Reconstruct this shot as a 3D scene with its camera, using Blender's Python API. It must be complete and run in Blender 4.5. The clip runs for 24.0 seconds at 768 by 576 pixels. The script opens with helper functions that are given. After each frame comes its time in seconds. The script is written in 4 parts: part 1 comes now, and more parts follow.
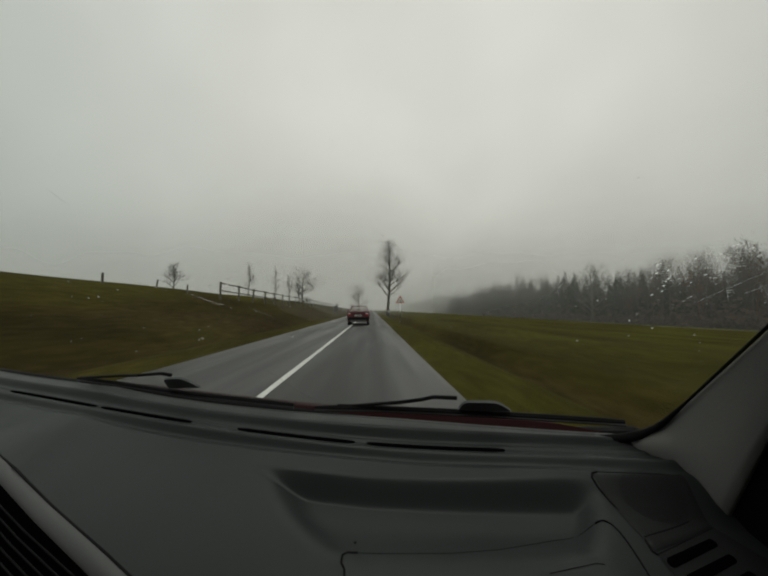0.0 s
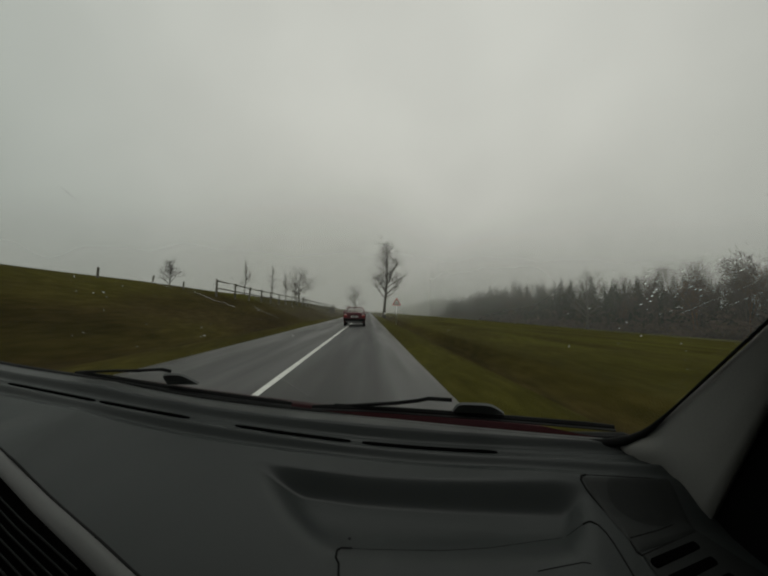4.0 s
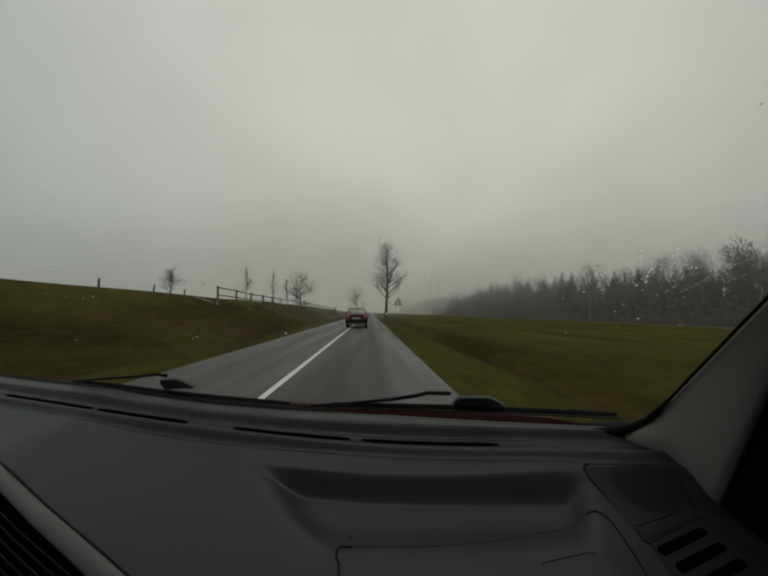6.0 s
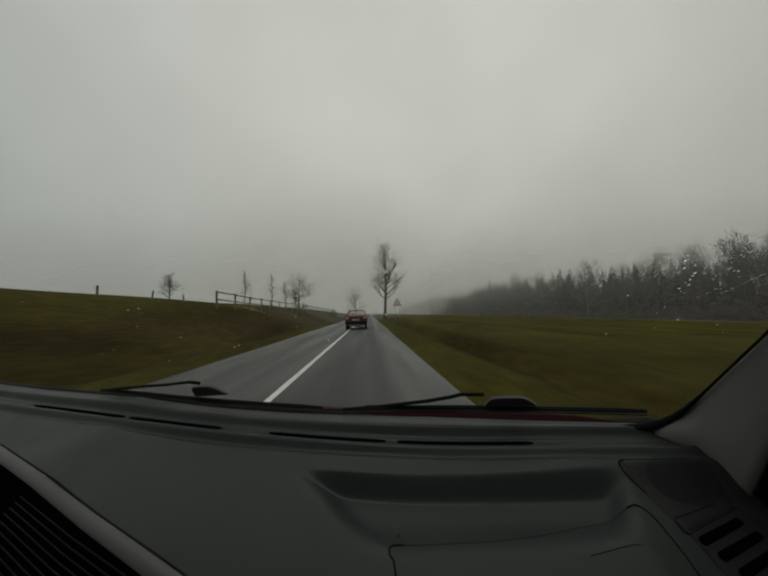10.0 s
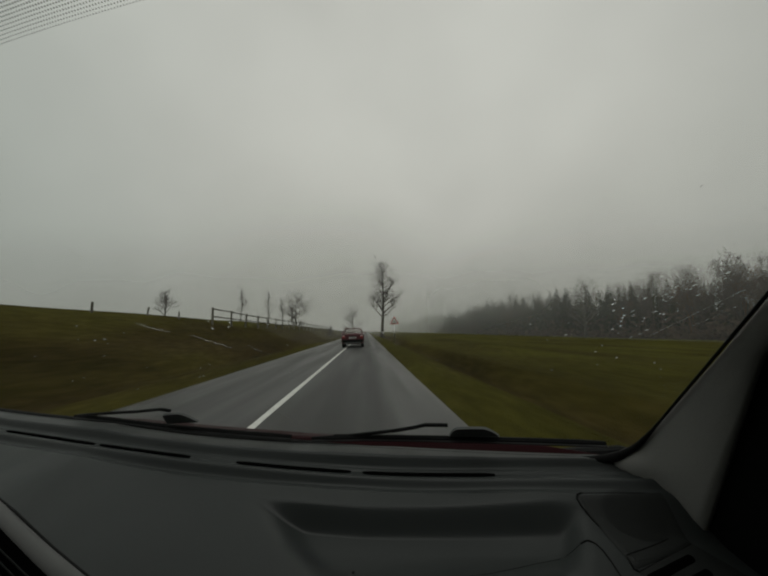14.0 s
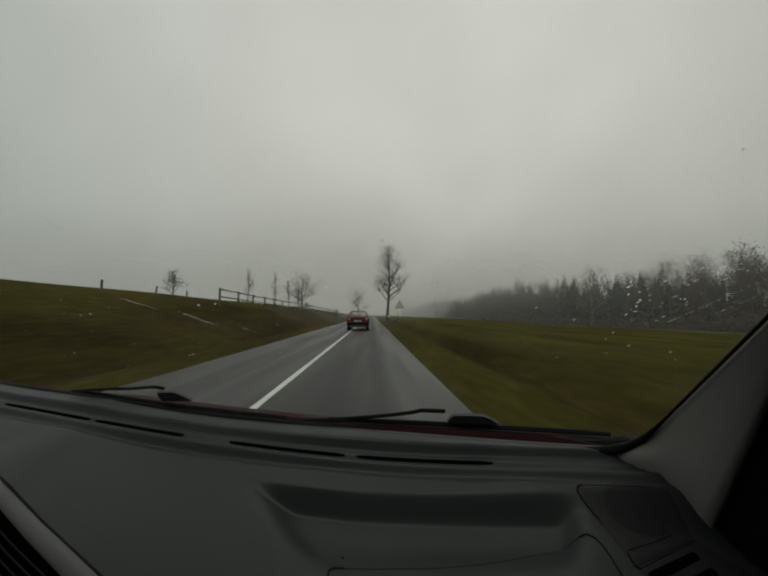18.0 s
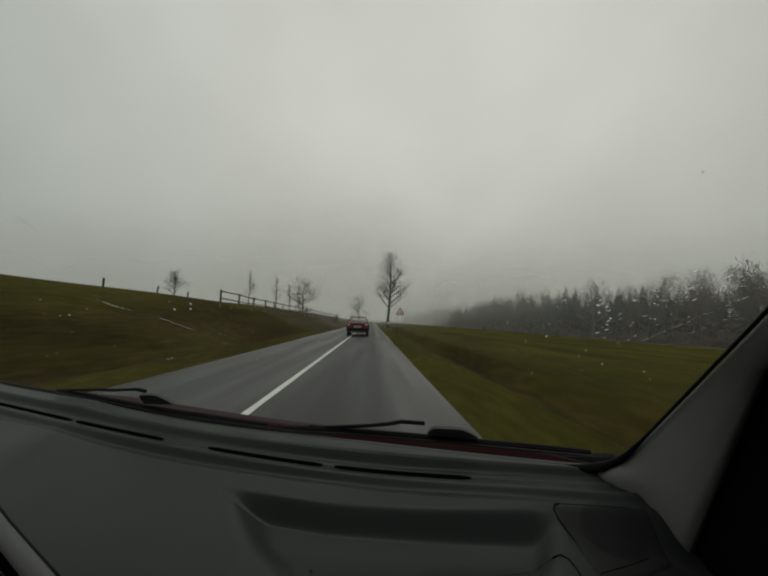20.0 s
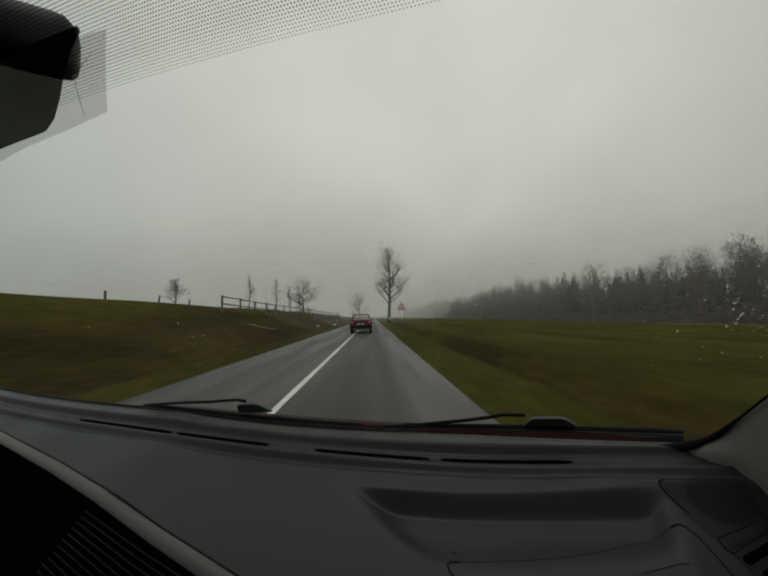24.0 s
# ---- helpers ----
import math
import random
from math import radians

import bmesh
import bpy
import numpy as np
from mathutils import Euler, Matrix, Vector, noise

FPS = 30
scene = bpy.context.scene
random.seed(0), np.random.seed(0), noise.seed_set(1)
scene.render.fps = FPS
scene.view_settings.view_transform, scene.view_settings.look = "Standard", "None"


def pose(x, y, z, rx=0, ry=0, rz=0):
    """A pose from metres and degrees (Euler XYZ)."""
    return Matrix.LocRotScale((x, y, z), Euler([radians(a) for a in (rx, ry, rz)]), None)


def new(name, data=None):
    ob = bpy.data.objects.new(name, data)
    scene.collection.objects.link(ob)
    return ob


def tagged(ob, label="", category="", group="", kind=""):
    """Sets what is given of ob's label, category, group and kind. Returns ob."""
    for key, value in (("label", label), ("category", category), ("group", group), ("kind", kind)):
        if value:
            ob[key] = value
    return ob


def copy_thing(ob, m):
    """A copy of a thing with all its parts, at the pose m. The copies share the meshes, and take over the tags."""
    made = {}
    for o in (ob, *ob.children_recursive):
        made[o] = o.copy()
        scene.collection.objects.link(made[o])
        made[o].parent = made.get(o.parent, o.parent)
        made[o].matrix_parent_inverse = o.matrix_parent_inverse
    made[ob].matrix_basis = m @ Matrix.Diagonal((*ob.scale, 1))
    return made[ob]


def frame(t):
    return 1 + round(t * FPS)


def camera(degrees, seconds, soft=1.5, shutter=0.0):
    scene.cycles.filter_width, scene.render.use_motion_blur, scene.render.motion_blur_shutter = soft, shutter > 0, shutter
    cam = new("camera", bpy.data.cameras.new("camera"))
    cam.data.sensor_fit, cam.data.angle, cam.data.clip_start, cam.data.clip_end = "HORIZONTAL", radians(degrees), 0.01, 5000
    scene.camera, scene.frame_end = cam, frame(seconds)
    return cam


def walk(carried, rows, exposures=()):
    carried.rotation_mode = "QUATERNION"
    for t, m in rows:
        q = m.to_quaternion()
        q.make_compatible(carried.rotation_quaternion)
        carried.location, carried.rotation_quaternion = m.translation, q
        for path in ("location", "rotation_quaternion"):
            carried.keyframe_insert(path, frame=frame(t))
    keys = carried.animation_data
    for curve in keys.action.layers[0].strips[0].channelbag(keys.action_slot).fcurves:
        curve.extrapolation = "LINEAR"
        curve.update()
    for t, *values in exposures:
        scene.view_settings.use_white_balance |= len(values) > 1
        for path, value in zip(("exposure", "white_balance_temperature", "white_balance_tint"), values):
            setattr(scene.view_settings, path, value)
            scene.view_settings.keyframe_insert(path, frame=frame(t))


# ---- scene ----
cam = camera(95.8, 24.0, soft=2.2)
PATH = [
    (0, 0.0046, 0.0192, 1.1855, 93.49, 0.04, -1.95),
    (0.5, -0.0005, 0.0047, 1.2069, 94.20, 0.66, -2.52),
    (1, 0.0277, 0.0096, 1.2045, 94.35, 0.88, -2.41),
    (1.5, 0.0134, 0.0436, 1.1851, 92.65, 0.78, -2.31),
    (3.5, -0.0226, 0.0054, 1.1870, 93.65, -1.65, -2.70),
    (4, -0.0002, 0.0061, 1.1860, 93.81, -1.40, -2.56),
    (4.5, -0.0127, -0.0146, 1.2056, 95.73, -0.97, -2.73),
    (5, 0.0170, 0.0037, 1.1889, 94.63, 1.32, -2.46),
    (5.5, 0.0214, -0.0020, 1.1990, 95.43, 1.22, -2.71),
    (6, 0.0123, 0.0140, 1.1767, 93.89, 0.75, -2.25),
    (6.5, 0.0193, 0.0059, 1.1890, 95.34, 1.02, -2.92),
    (7, 0.0037, 0.0093, 1.1856, 94.65, -0.89, -2.96),
    (7.5, 0.0091, 0.0099, 1.1832, 94.39, -0.29, -2.82),
    (8, 0.0288, 0.0098, 1.1772, 94.17, -0.25, -2.82),
    (8.5, 0.0192, 0.0036, 1.1854, 94.55, 0.80, -2.63),
    (9, -0.0071, 0.0037, 1.1870, 94.42, 1.46, -2.56),
    (9.5, -0.0494, -0.0004, 1.1854, 93.75, 2.08, -2.45),
    (11.5, -0.0231, -0.0002, 1.1850, 95.48, 1.64, -2.53),
    (12, -0.0135, 0.0021, 1.1798, 95.13, 2.11, -2.28),
    (12.5, -0.0087, -0.0196, 1.2079, 96.85, 2.63, -2.61),
    (13, -0.0148, -0.0148, 1.1911, 96.35, 2.04, -2.33),
    (13.5, -0.0076, -0.0290, 1.2157, 97.50, 1.64, -2.91),
    (14, 0.0082, -0.0212, 1.2052, 96.93, 1.67, -2.87),
    (14.5, 0.0055, -0.0086, 1.2035, 95.36, 1.40, -2.67),
    (15, 0.0257, 0.0218, 1.1865, 93.29, 1.49, -2.14),
    (15.5, 0.0457, 0.0184, 1.1907, 94.36, 1.49, -2.54),
    (16, 0.0283, 0.0195, 1.1881, 94.01, 1.11, -2.23),
    (16.5, 0.0155, 0.0097, 1.1963, 94.81, 1.11, -2.31),
    (17, -0.0036, 0.0012, 1.2005, 95.15, 0.55, -2.21),
    (17.5, 0.0191, 0.0075, 1.2007, 94.30, 0.40, -2.01),
    (19.5, 0.0277, 0.0089, 1.2034, 94.74, -0.51, -2.11),
    (20, 0.0535, 0.0090, 1.2063, 95.36, -1.31, -1.91),
    (20.5, -0.0132, -0.0034, 1.2162, 95.69, -0.60, -2.45),
    (21, -0.0232, -0.0109, 1.2177, 96.54, -0.75, -2.80),
    (21.5, -0.0099, -0.0168, 1.2225, 96.87, 0.25, -2.48),
    (22, -0.0665, -0.0218, 1.2112, 96.35, 1.01, -2.02),
    (22.5, -0.0979, -0.0366, 1.2293, 96.52, 2.41, -2.44),
    (23, -0.0882, -0.0240, 1.2226, 95.01, 2.90, -1.45),
    (23.5, -0.0738, -0.0338, 1.2128, 95.99, 2.98, -1.19),
    (24, -0.1209, -0.0329, 1.2245, 94.64, 2.11, -1.87),
]
walk(cam, [(t, pose(x, y, z, a, b, c)) for t, x, y, z, a, b, c in PATH],
     exposures=[(0, 0.18), (1.0, 0.03), (5, -0.05), (9, -0.08), (14, -0.17), (17, -0.08), (20, 0.0), (21, -0.03), (22, -0.15), (23, 0.0), (24, 0.02)])

# ---- light: an overcast, foggy sky ----
SUN_EL, SUN_AZ = radians(68), radians(200)
world = bpy.data.worlds.new("overcast")
scene.world = world
world.use_nodes = True
wn, wl = world.node_tree.nodes, world.node_tree.links
wn.clear()
w_out = wn.new("ShaderNodeOutputWorld")
w_bg = wn.new("ShaderNodeBackground")
sky = wn.new("ShaderNodeTexSky")
sky.sky_type = "NISHITA"
sky.sun_disc = False
sky.sun_elevation, sky.sun_rotation = SUN_EL, SUN_AZ
sky.dust_density, sky.air_density = 6.0, 1.0
w_hsv = wn.new("ShaderNodeHueSaturation")
w_hsv.inputs["Saturation"].default_value = 0.10
w_hsv.inputs["Value"].default_value = 0.06
w_co = wn.new("ShaderNodeTexCoord")
w_sep = wn.new("ShaderNodeSeparateXYZ")
w_ramp = wn.new("ShaderNodeValToRGB")
w_ramp.color_ramp.elements[0].position, w_ramp.color_ramp.elements[0].color = 0.0, (0.41, 0.405, 0.372, 1)
w_ramp.color_ramp.elements[1].position, w_ramp.color_ramp.elements[1].color = 0.62, (0.61, 0.612, 0.570, 1)
w_mid = w_ramp.color_ramp.elements.new(0.22)
w_mid.color = (0.51, 0.508, 0.468, 1)
w_noise = wn.new("ShaderNodeTexNoise")
w_noise.inputs["Scale"].default_value, w_noise.inputs["Detail"].default_value = 1.7, 3.0
w_cloud = wn.new("ShaderNodeMapRange")
w_cloud.inputs["From Min"].default_value, w_cloud.inputs["From Max"].default_value = 0.3, 0.7
w_cloud.inputs["To Min"].default_value, w_cloud.inputs["To Max"].default_value = 0.88, 1.10
w_mul = wn.new("ShaderNodeMix")
w_mul.data_type, w_mul.blend_type = "RGBA", "MULTIPLY"
w_mul.inputs[0].default_value = 1.0
w_mix = wn.new("ShaderNodeMix")
w_mix.data_type = "RGBA"
w_mix.inputs[0].default_value = 0.92
wl.new(w_co.outputs["Generated"], w_sep.inputs[0])
wl.new(w_sep.outputs["Z"], w_ramp.inputs[0])
wl.new(w_co.outputs["Generated"], w_noise.inputs["Vector"])
wl.new(w_noise.outputs["Fac"], w_cloud.inputs["Value"])
# the cloud is thinnest ahead and to the east
w_dot = wn.new("ShaderNodeVectorMath")
w_dot.operation = "DOT_PRODUCT"
w_dot.inputs[1].default_value = Vector((0.22, 0.80, 0.55)).normalized()
w_side = wn.new("ShaderNodeValToRGB")
w_side.color_ramp.interpolation = "EASE"
w_side.color_ramp.elements[0].position, w_side.color_ramp.elements[0].color = 0.45, (0.80, 0.845, 0.84, 1)
w_side.color_ramp.elements[1].position, w_side.color_ramp.elements[1].color = 1.0, (1.06, 1.05, 1.045, 1)
w_tint = wn.new("ShaderNodeMix")
w_tint.data_type, w_tint.blend_type = "RGBA", "MULTIPLY"
w_tint.inputs[0].default_value = 1.0
wl.new(w_co.outputs["Generated"], w_dot.inputs[0])
wl.new(w_dot.outputs["Value"], w_side.inputs[0])
wl.new(w_ramp.outputs["Color"], w_mul.inputs[6])
wl.new(w_cloud.outputs["Result"], w_mul.inputs[7])
wl.new(sky.outputs["Color"], w_hsv.inputs["Color"])
wl.new(w_hsv.outputs["Color"], w_mix.inputs[6])
wl.new(w_mul.outputs[2], w_tint.inputs[6])
wl.new(w_side.outputs["Color"], w_tint.inputs[7])
wl.new(w_tint.outputs[2], w_mix.inputs[7])
wl.new(w_mix.outputs[2], w_bg.inputs["Color"])
w_bg.inputs["Strength"].default_value = 1.0
wl.new(w_bg.outputs[0], w_out.inputs[0])

sun_data = bpy.data.lights.new("sun", "SUN")
sun_data.energy, sun_data.angle, sun_data.color = 0.5, radians(40), (1.0, 0.97, 0.92)
sun = new("sun", sun_data)
sun.rotation_euler = Euler((radians(90) - SUN_EL, 0, radians(180) - SUN_AZ))

# ---- materials ----
def mat(name, base, rough=0.6, metal=0.0, vary=0.25, scale=8.0, fine=90.0, bump=0.2, depth=0.004, spec=0.5, coat=0.0, rvary=0.1, island=0.0):
    """A surface with blotches and grain in colour, gloss and relief."""
    m = bpy.data.materials.new(name)
    m.use_nodes = True
    n, l = m.node_tree.nodes, m.node_tree.links
    bs = n["Principled BSDF"]
    co = n.new("ShaderNodeTexCoord")
    big = n.new("ShaderNodeTexNoise")
    big.inputs["Scale"].default_value, big.inputs["Detail"].default_value = scale, 5.0
    small = n.new("ShaderNodeTexNoise")
    small.inputs["Scale"].default_value, small.inputs["Detail"].default_value = fine, 3.0
    for t in (big, small):
        l.new(co.outputs["Object"], t.inputs["Vector"])
    add = n.new("ShaderNodeMath")
    add.operation = "ADD"
    l.new(big.outputs["Fac"], add.inputs[0])
    l.new(small.outputs["Fac"], add.inputs[1])
    rng = n.new("ShaderNodeMapRange")
    rng.inputs["From Min"].default_value, rng.inputs["From Max"].default_value = 0.6, 1.4
    rng.inputs["To Min"].default_value, rng.inputs["To Max"].default_value = 1 - vary, 1 + vary
    l.new(add.outputs[0], rng.inputs["Value"])
    col = n.new("ShaderNodeMix")
    col.data_type, col.blend_type = "RGBA", "MULTIPLY"
    col.inputs[0].default_value = 1.0
    col.inputs[6].default_value = (*base, 1)
    l.new(rng.outputs["Result"], col.inputs[7])
    last = col.outputs[2]
    if island:
        geo = n.new("ShaderNodeNewGeometry")
        ir = n.new("ShaderNodeMapRange")
        ir.inputs["To Min"].default_value, ir.inputs["To Max"].default_value = 1 - island, 1 + island
        l.new(geo.outputs["Random Per Island"], ir.inputs["Value"])
        c2 = n.new("ShaderNodeMix")
        c2.data_type, c2.blend_type = "RGBA", "MULTIPLY"
        c2.inputs[0].default_value = 1.0
        l.new(last, c2.inputs[6])
        l.new(ir.outputs["Result"], c2.inputs[7])
        last = c2.outputs[2]
    l.new(last, bs.inputs["Base Color"])
    rr = n.new("ShaderNodeMapRange")
    rr.inputs["From Min"].default_value, rr.inputs["From Max"].default_value = 0.3, 0.7
    rr.inputs["To Min"].default_value, rr.inputs["To Max"].default_value = max(0.02, rough - rvary), min(1, rough + rvary)
    l.new(big.outputs["Fac"], rr.inputs["Value"])
    l.new(rr.outputs["Result"], bs.inputs["Roughness"])
    bs.inputs["Metallic"].default_value = metal
    bs.inputs["Specular IOR Level"].default_value = spec
    bs.inputs["Coat Weight"].default_value = coat
    if bump:
        bp = n.new("ShaderNodeBump")
        bp.inputs["Strength"].default_value, bp.inputs["Distance"].default_value = bump, depth
        l.new(small.outputs["Fac"], bp.inputs["Height"])
        l.new(bp.outputs["Normal"], bs.inputs["Normal"])
    return m


def ramp(n, stops):
    r = n.new("ShaderNodeValToRGB")
    e = r.color_ramp.elements
    while len(e) < len(stops):
        e.new(0.5)
    for el, (p, c) in zip(e, stops):
        el.position, el.color = p, (*c, 1)
    return r


def ground_material():
    """Short grass, dead weeds and bare earth, mixed by noise at several sizes."""
    m = bpy.data.materials.new("meadow")
    m.use_nodes = True
    n, l = m.node_tree.nodes, m.node_tree.links
    bs = n["Principled BSDF"]
    co = n.new("ShaderNodeTexCoord")
    mp = n.new("ShaderNodeMapping")
    mp.inputs["Scale"].default_value = (1.0, 0.22, 1.0)
    l.new(co.outputs["Object"], mp.inputs["Vector"])
    sep = n.new("ShaderNodeSeparateXYZ")
    l.new(co.outputs["Object"], sep.inputs[0])
    patch = n.new("ShaderNodeTexNoise")
    patch.inputs["Scale"].default_value, patch.inputs["Detail"].default_value = 0.35, 6.0
    l.new(mp.outputs["Vector"], patch.inputs["Vector"])
    tuft = n.new("ShaderNodeTexNoise")
    tuft.inputs["Scale"].default_value, tuft.inputs["Detail"].default_value = 5.0, 6.0
    l.new(mp.outputs["Vector"], tuft.inputs["Vector"])
    blade = n.new("ShaderNodeTexNoise")
    blade.inputs["Scale"].default_value, blade.inputs["Detail"].default_value = 38.0, 3.0
    l.new(co.outputs["Object"], blade.inputs["Vector"])
    grass = ramp(n, [(0.28, (0.043, 0.0405, 0.0060)), (0.50, (0.057, 0.0535, 0.0078)), (0.72, (0.074, 0.066, 0.0112))])
    l.new(tuft.outputs["Fac"], grass.inputs[0])
    weeds = ramp(n, [(0.28, (0.027, 0.0200, 0.0072)), (0.50, (0.039, 0.0285, 0.0098)), (0.74, (0.058, 0.0420, 0.0150))])
    l.new(tuft.outputs["Fac"], weeds.inputs[0])
    # weeds take over the bank beside the road and the ditch
    wob = n.new("ShaderNodeMath")
    wob.operation = "MULTIPLY_ADD"
    wob.inputs[1].default_value, wob.inputs[2].default_value = 1.8, -0.9
    l.new(patch.outputs["Fac"], wob.inputs[0])
    xs = n.new("ShaderNodeMath")
    xs.operation = "ADD"
    l.new(sep.outputs["X"], xs.inputs[0])
    l.new(wob.outputs[0], xs.inputs[1])
    xr = n.new("ShaderNodeMapRange")
    xr.inputs["From Min"].default_value, xr.inputs["From Max"].default_value = -30, 30
    l.new(xs.outputs[0], xr.inputs["Value"])
    zone = ramp(n, [(0.0, (0.20,) * 3), (0.285, (0.25,) * 3), (0.345, (0.85,) * 3), (0.400, (0.85,) * 3), (0.422, (0.35,) * 3), (0.45, (0.30,) * 3), (0.540, (0.12,) * 3), (0.553, (1.05,) * 3), (0.564, (0.75,) * 3), (0.580, (0.28,) * 3), (0.62, (0.15,) * 3), (0.70, (0.06,) * 3), (0.85, (0.0,) * 3)])
    l.new(xr.outputs["Result"], zone.inputs[0])
    soft = n.new("ShaderNodeMath")
    soft.operation = "MULTIPLY_ADD"
    soft.inputs[1].default_value = 1.3
    l.new(patch.outputs["Fac"], soft.inputs[0])
    sub = n.new("ShaderNodeMath")
    sub.operation = "SUBTRACT"
    sub.inputs[1].default_value = 0.62
    l.new(zone.outputs["Color"], sub.inputs[0])
    l.new(sub.outputs[0], soft.inputs[2])
    soft.use_clamp = True
    mix = n.new("ShaderNodeMix")
    mix.data_type = "RGBA"
    l.new(soft.outputs[0], mix.inputs[0])
    l.new(grass.outputs["Color"], mix.inputs[6])
    l.new(weeds.outputs["Color"], mix.inputs[7])
    # wide, soft patches of thicker and thinner growth
    wide = n.new("ShaderNodeMapping")
    wide.inputs["Scale"].default_value = (0.30, 0.10, 0.30)
    l.new(co.outputs["Object"], wide.inputs["Vector"])
    broad = n.new("ShaderNodeTexNoise")
    broad.inputs["Scale"].default_value, broad.inputs["Detail"].default_value = 1.0, 3.0
    l.new(wide.outputs["Vector"], broad.inputs["Vector"])
    tone = ramp(n, [(0.36, (0.68, 0.66, 0.68)), (0.52, (1.0, 1.0, 1.0)), (0.66, (1.20, 1.24, 1.16))])
    l.new(broad.outputs["Fac"], tone.inputs[0])
    toned = n.new("ShaderNodeMix")
    toned.data_type, toned.blend_type = "RGBA", "MULTIPLY"
    toned.inputs[0].default_value = 1.0
    l.new(mix.outputs[2], toned.inputs[6])
    l.new(tone.outputs["Color"], toned.inputs[7])
    l.new(toned.outputs[2], bs.inputs["Base Color"])
    bs.inputs["Roughness"].default_value = 0.9
    bs.inputs["Specular IOR Level"].default_value = 0.03
    bp = n.new("ShaderNodeBump")
    bp.inputs["Strength"].default_value, bp.inputs["Distance"].default_value = 0.7, 0.05
    l.new(blade.outputs["Fac"], bp.inputs["Height"])
    l.new(bp.outputs["Normal"], bs.inputs["Normal"])
    return m


def asphalt_material():
    """Wet asphalt: dark, worn wheel tracks and a film of water of uneven gloss."""
    m = bpy.data.materials.new("wet_asphalt")
    m.use_nodes = True
    n, l = m.node_tree.nodes, m.node_tree.links
    bs = n["Principled BSDF"]
    co = n.new("ShaderNodeTexCoord")
    mp = n.new("ShaderNodeMapping")
    mp.inputs["Scale"].default_value = (1.0, 0.06, 1.0)
    l.new(co.outputs["Object"], mp.inputs["Vector"])
    streak = n.new("ShaderNodeTexNoise")
    streak.inputs["Scale"].default_value, streak.inputs["Detail"].default_value = 1.6, 2.5
    l.new(mp.outputs["Vector"], streak.inputs["Vector"])
    grit = n.new("ShaderNodeTexNoise")
    grit.inputs["Scale"].default_value, grit.inputs["Detail"].default_value = 120.0, 2.0
    l.new(co.outputs["Object"], grit.inputs["Vector"])
    col = ramp(n, [(0.25, (0.016, 0.0165, 0.0165)), (0.55, (0.025, 0.025, 0.0245)), (0.8, (0.038, 0.037, 0.036))])
    l.new(streak.outputs["Fac"], col.inputs[0])
    l.new(col.outputs["Color"], bs.inputs["Base Color"])
    wet = n.new("ShaderNodeMapRange")
    wet.inputs["From Min"].default_value, wet.inputs["From Max"].default_value = 0.35, 0.65
    wet.inputs["To Min"].default_value, wet.inputs["To Max"].default_value = 0.12, 0.26
    bs.inputs["Specular IOR Level"].default_value = 0.30
    l.new(streak.outputs["Fac"], wet.inputs["Value"])
    # water stands outside the wheel tracks, towards the edges
    sx = n.new("ShaderNodeSeparateXYZ")
    l.new(co.outputs["Object"], sx.inputs[0])
    xr = n.new("ShaderNodeMapRange")
    xr.inputs["From Min"].default_value, xr.inputs["From Max"].default_value = -4.0, 1.4
    l.new(sx.outputs["X"], xr.inputs["Value"])
    lane = ramp(n, [(0.0, (0.16,) * 3), (0.16, (0.30,) * 3), (0.30, (0.24,) * 3), (0.50, (0.30,) * 3), (0.60, (0.36,) * 3), (0.77, (0.36,) * 3), (0.83, (0.20,) * 3), (1.0, (0.19,) * 3)])
    l.new(xr.outputs["Result"], lane.inputs[0])
    both = n.new("ShaderNodeMath")
    both.operation = "ADD"
    l.new(wet.outputs["Result"], both.inputs[0])
    l.new(lane.outputs["Color"], both.inputs[1])
    l.new(both.outputs[0], bs.inputs["Roughness"])
    bp = n.new("ShaderNodeBump")
    bp.inputs["Strength"].default_value, bp.inputs["Distance"].default_value = 0.06, 0.001
    l.new(grit.outputs["Fac"], bp.inputs["Height"])
    l.new(bp.outputs["Normal"], bs.inputs["Normal"])
    return m


def glass_material(name, tint, gloss=0.05, rough=0.0):
    """Thin glass: clear, with a faint mirror on it."""
    m = bpy.data.materials.new(name)
    m.use_nodes = True
    n, l = m.node_tree.nodes, m.node_tree.links
    n.clear()
    out, mix = n.new("ShaderNodeOutputMaterial"), n.new("ShaderNodeMixShader")
    tr, gl = n.new("ShaderNodeBsdfTransparent"), n.new("ShaderNodeBsdfGlossy")
    tr.inputs["Color"].default_value = (*tint, 1)
    gl.inputs["Roughness"].default_value = rough
    mix.inputs[0].default_value = gloss
    l.new(tr.outputs[0], mix.inputs[1])
    l.new(gl.outputs[0], mix.inputs[2])
    l.new(mix.outputs[0], out.inputs[0])
    return m


def water_material():
    """Clear water standing in beads that turn the view upside down."""
    m = bpy.data.materials.new("water_drops")
    m.use_nodes = True
    bs = m.node_tree.nodes["Principled BSDF"]
    bs.inputs["Base Color"].default_value = (0.97, 0.98, 0.98, 1)
    bs.inputs["Roughness"].default_value = 0.02
    bs.inputs["IOR"].default_value = 1.333
    bs.inputs["Transmission Weight"].default_value = 1.0
    return m


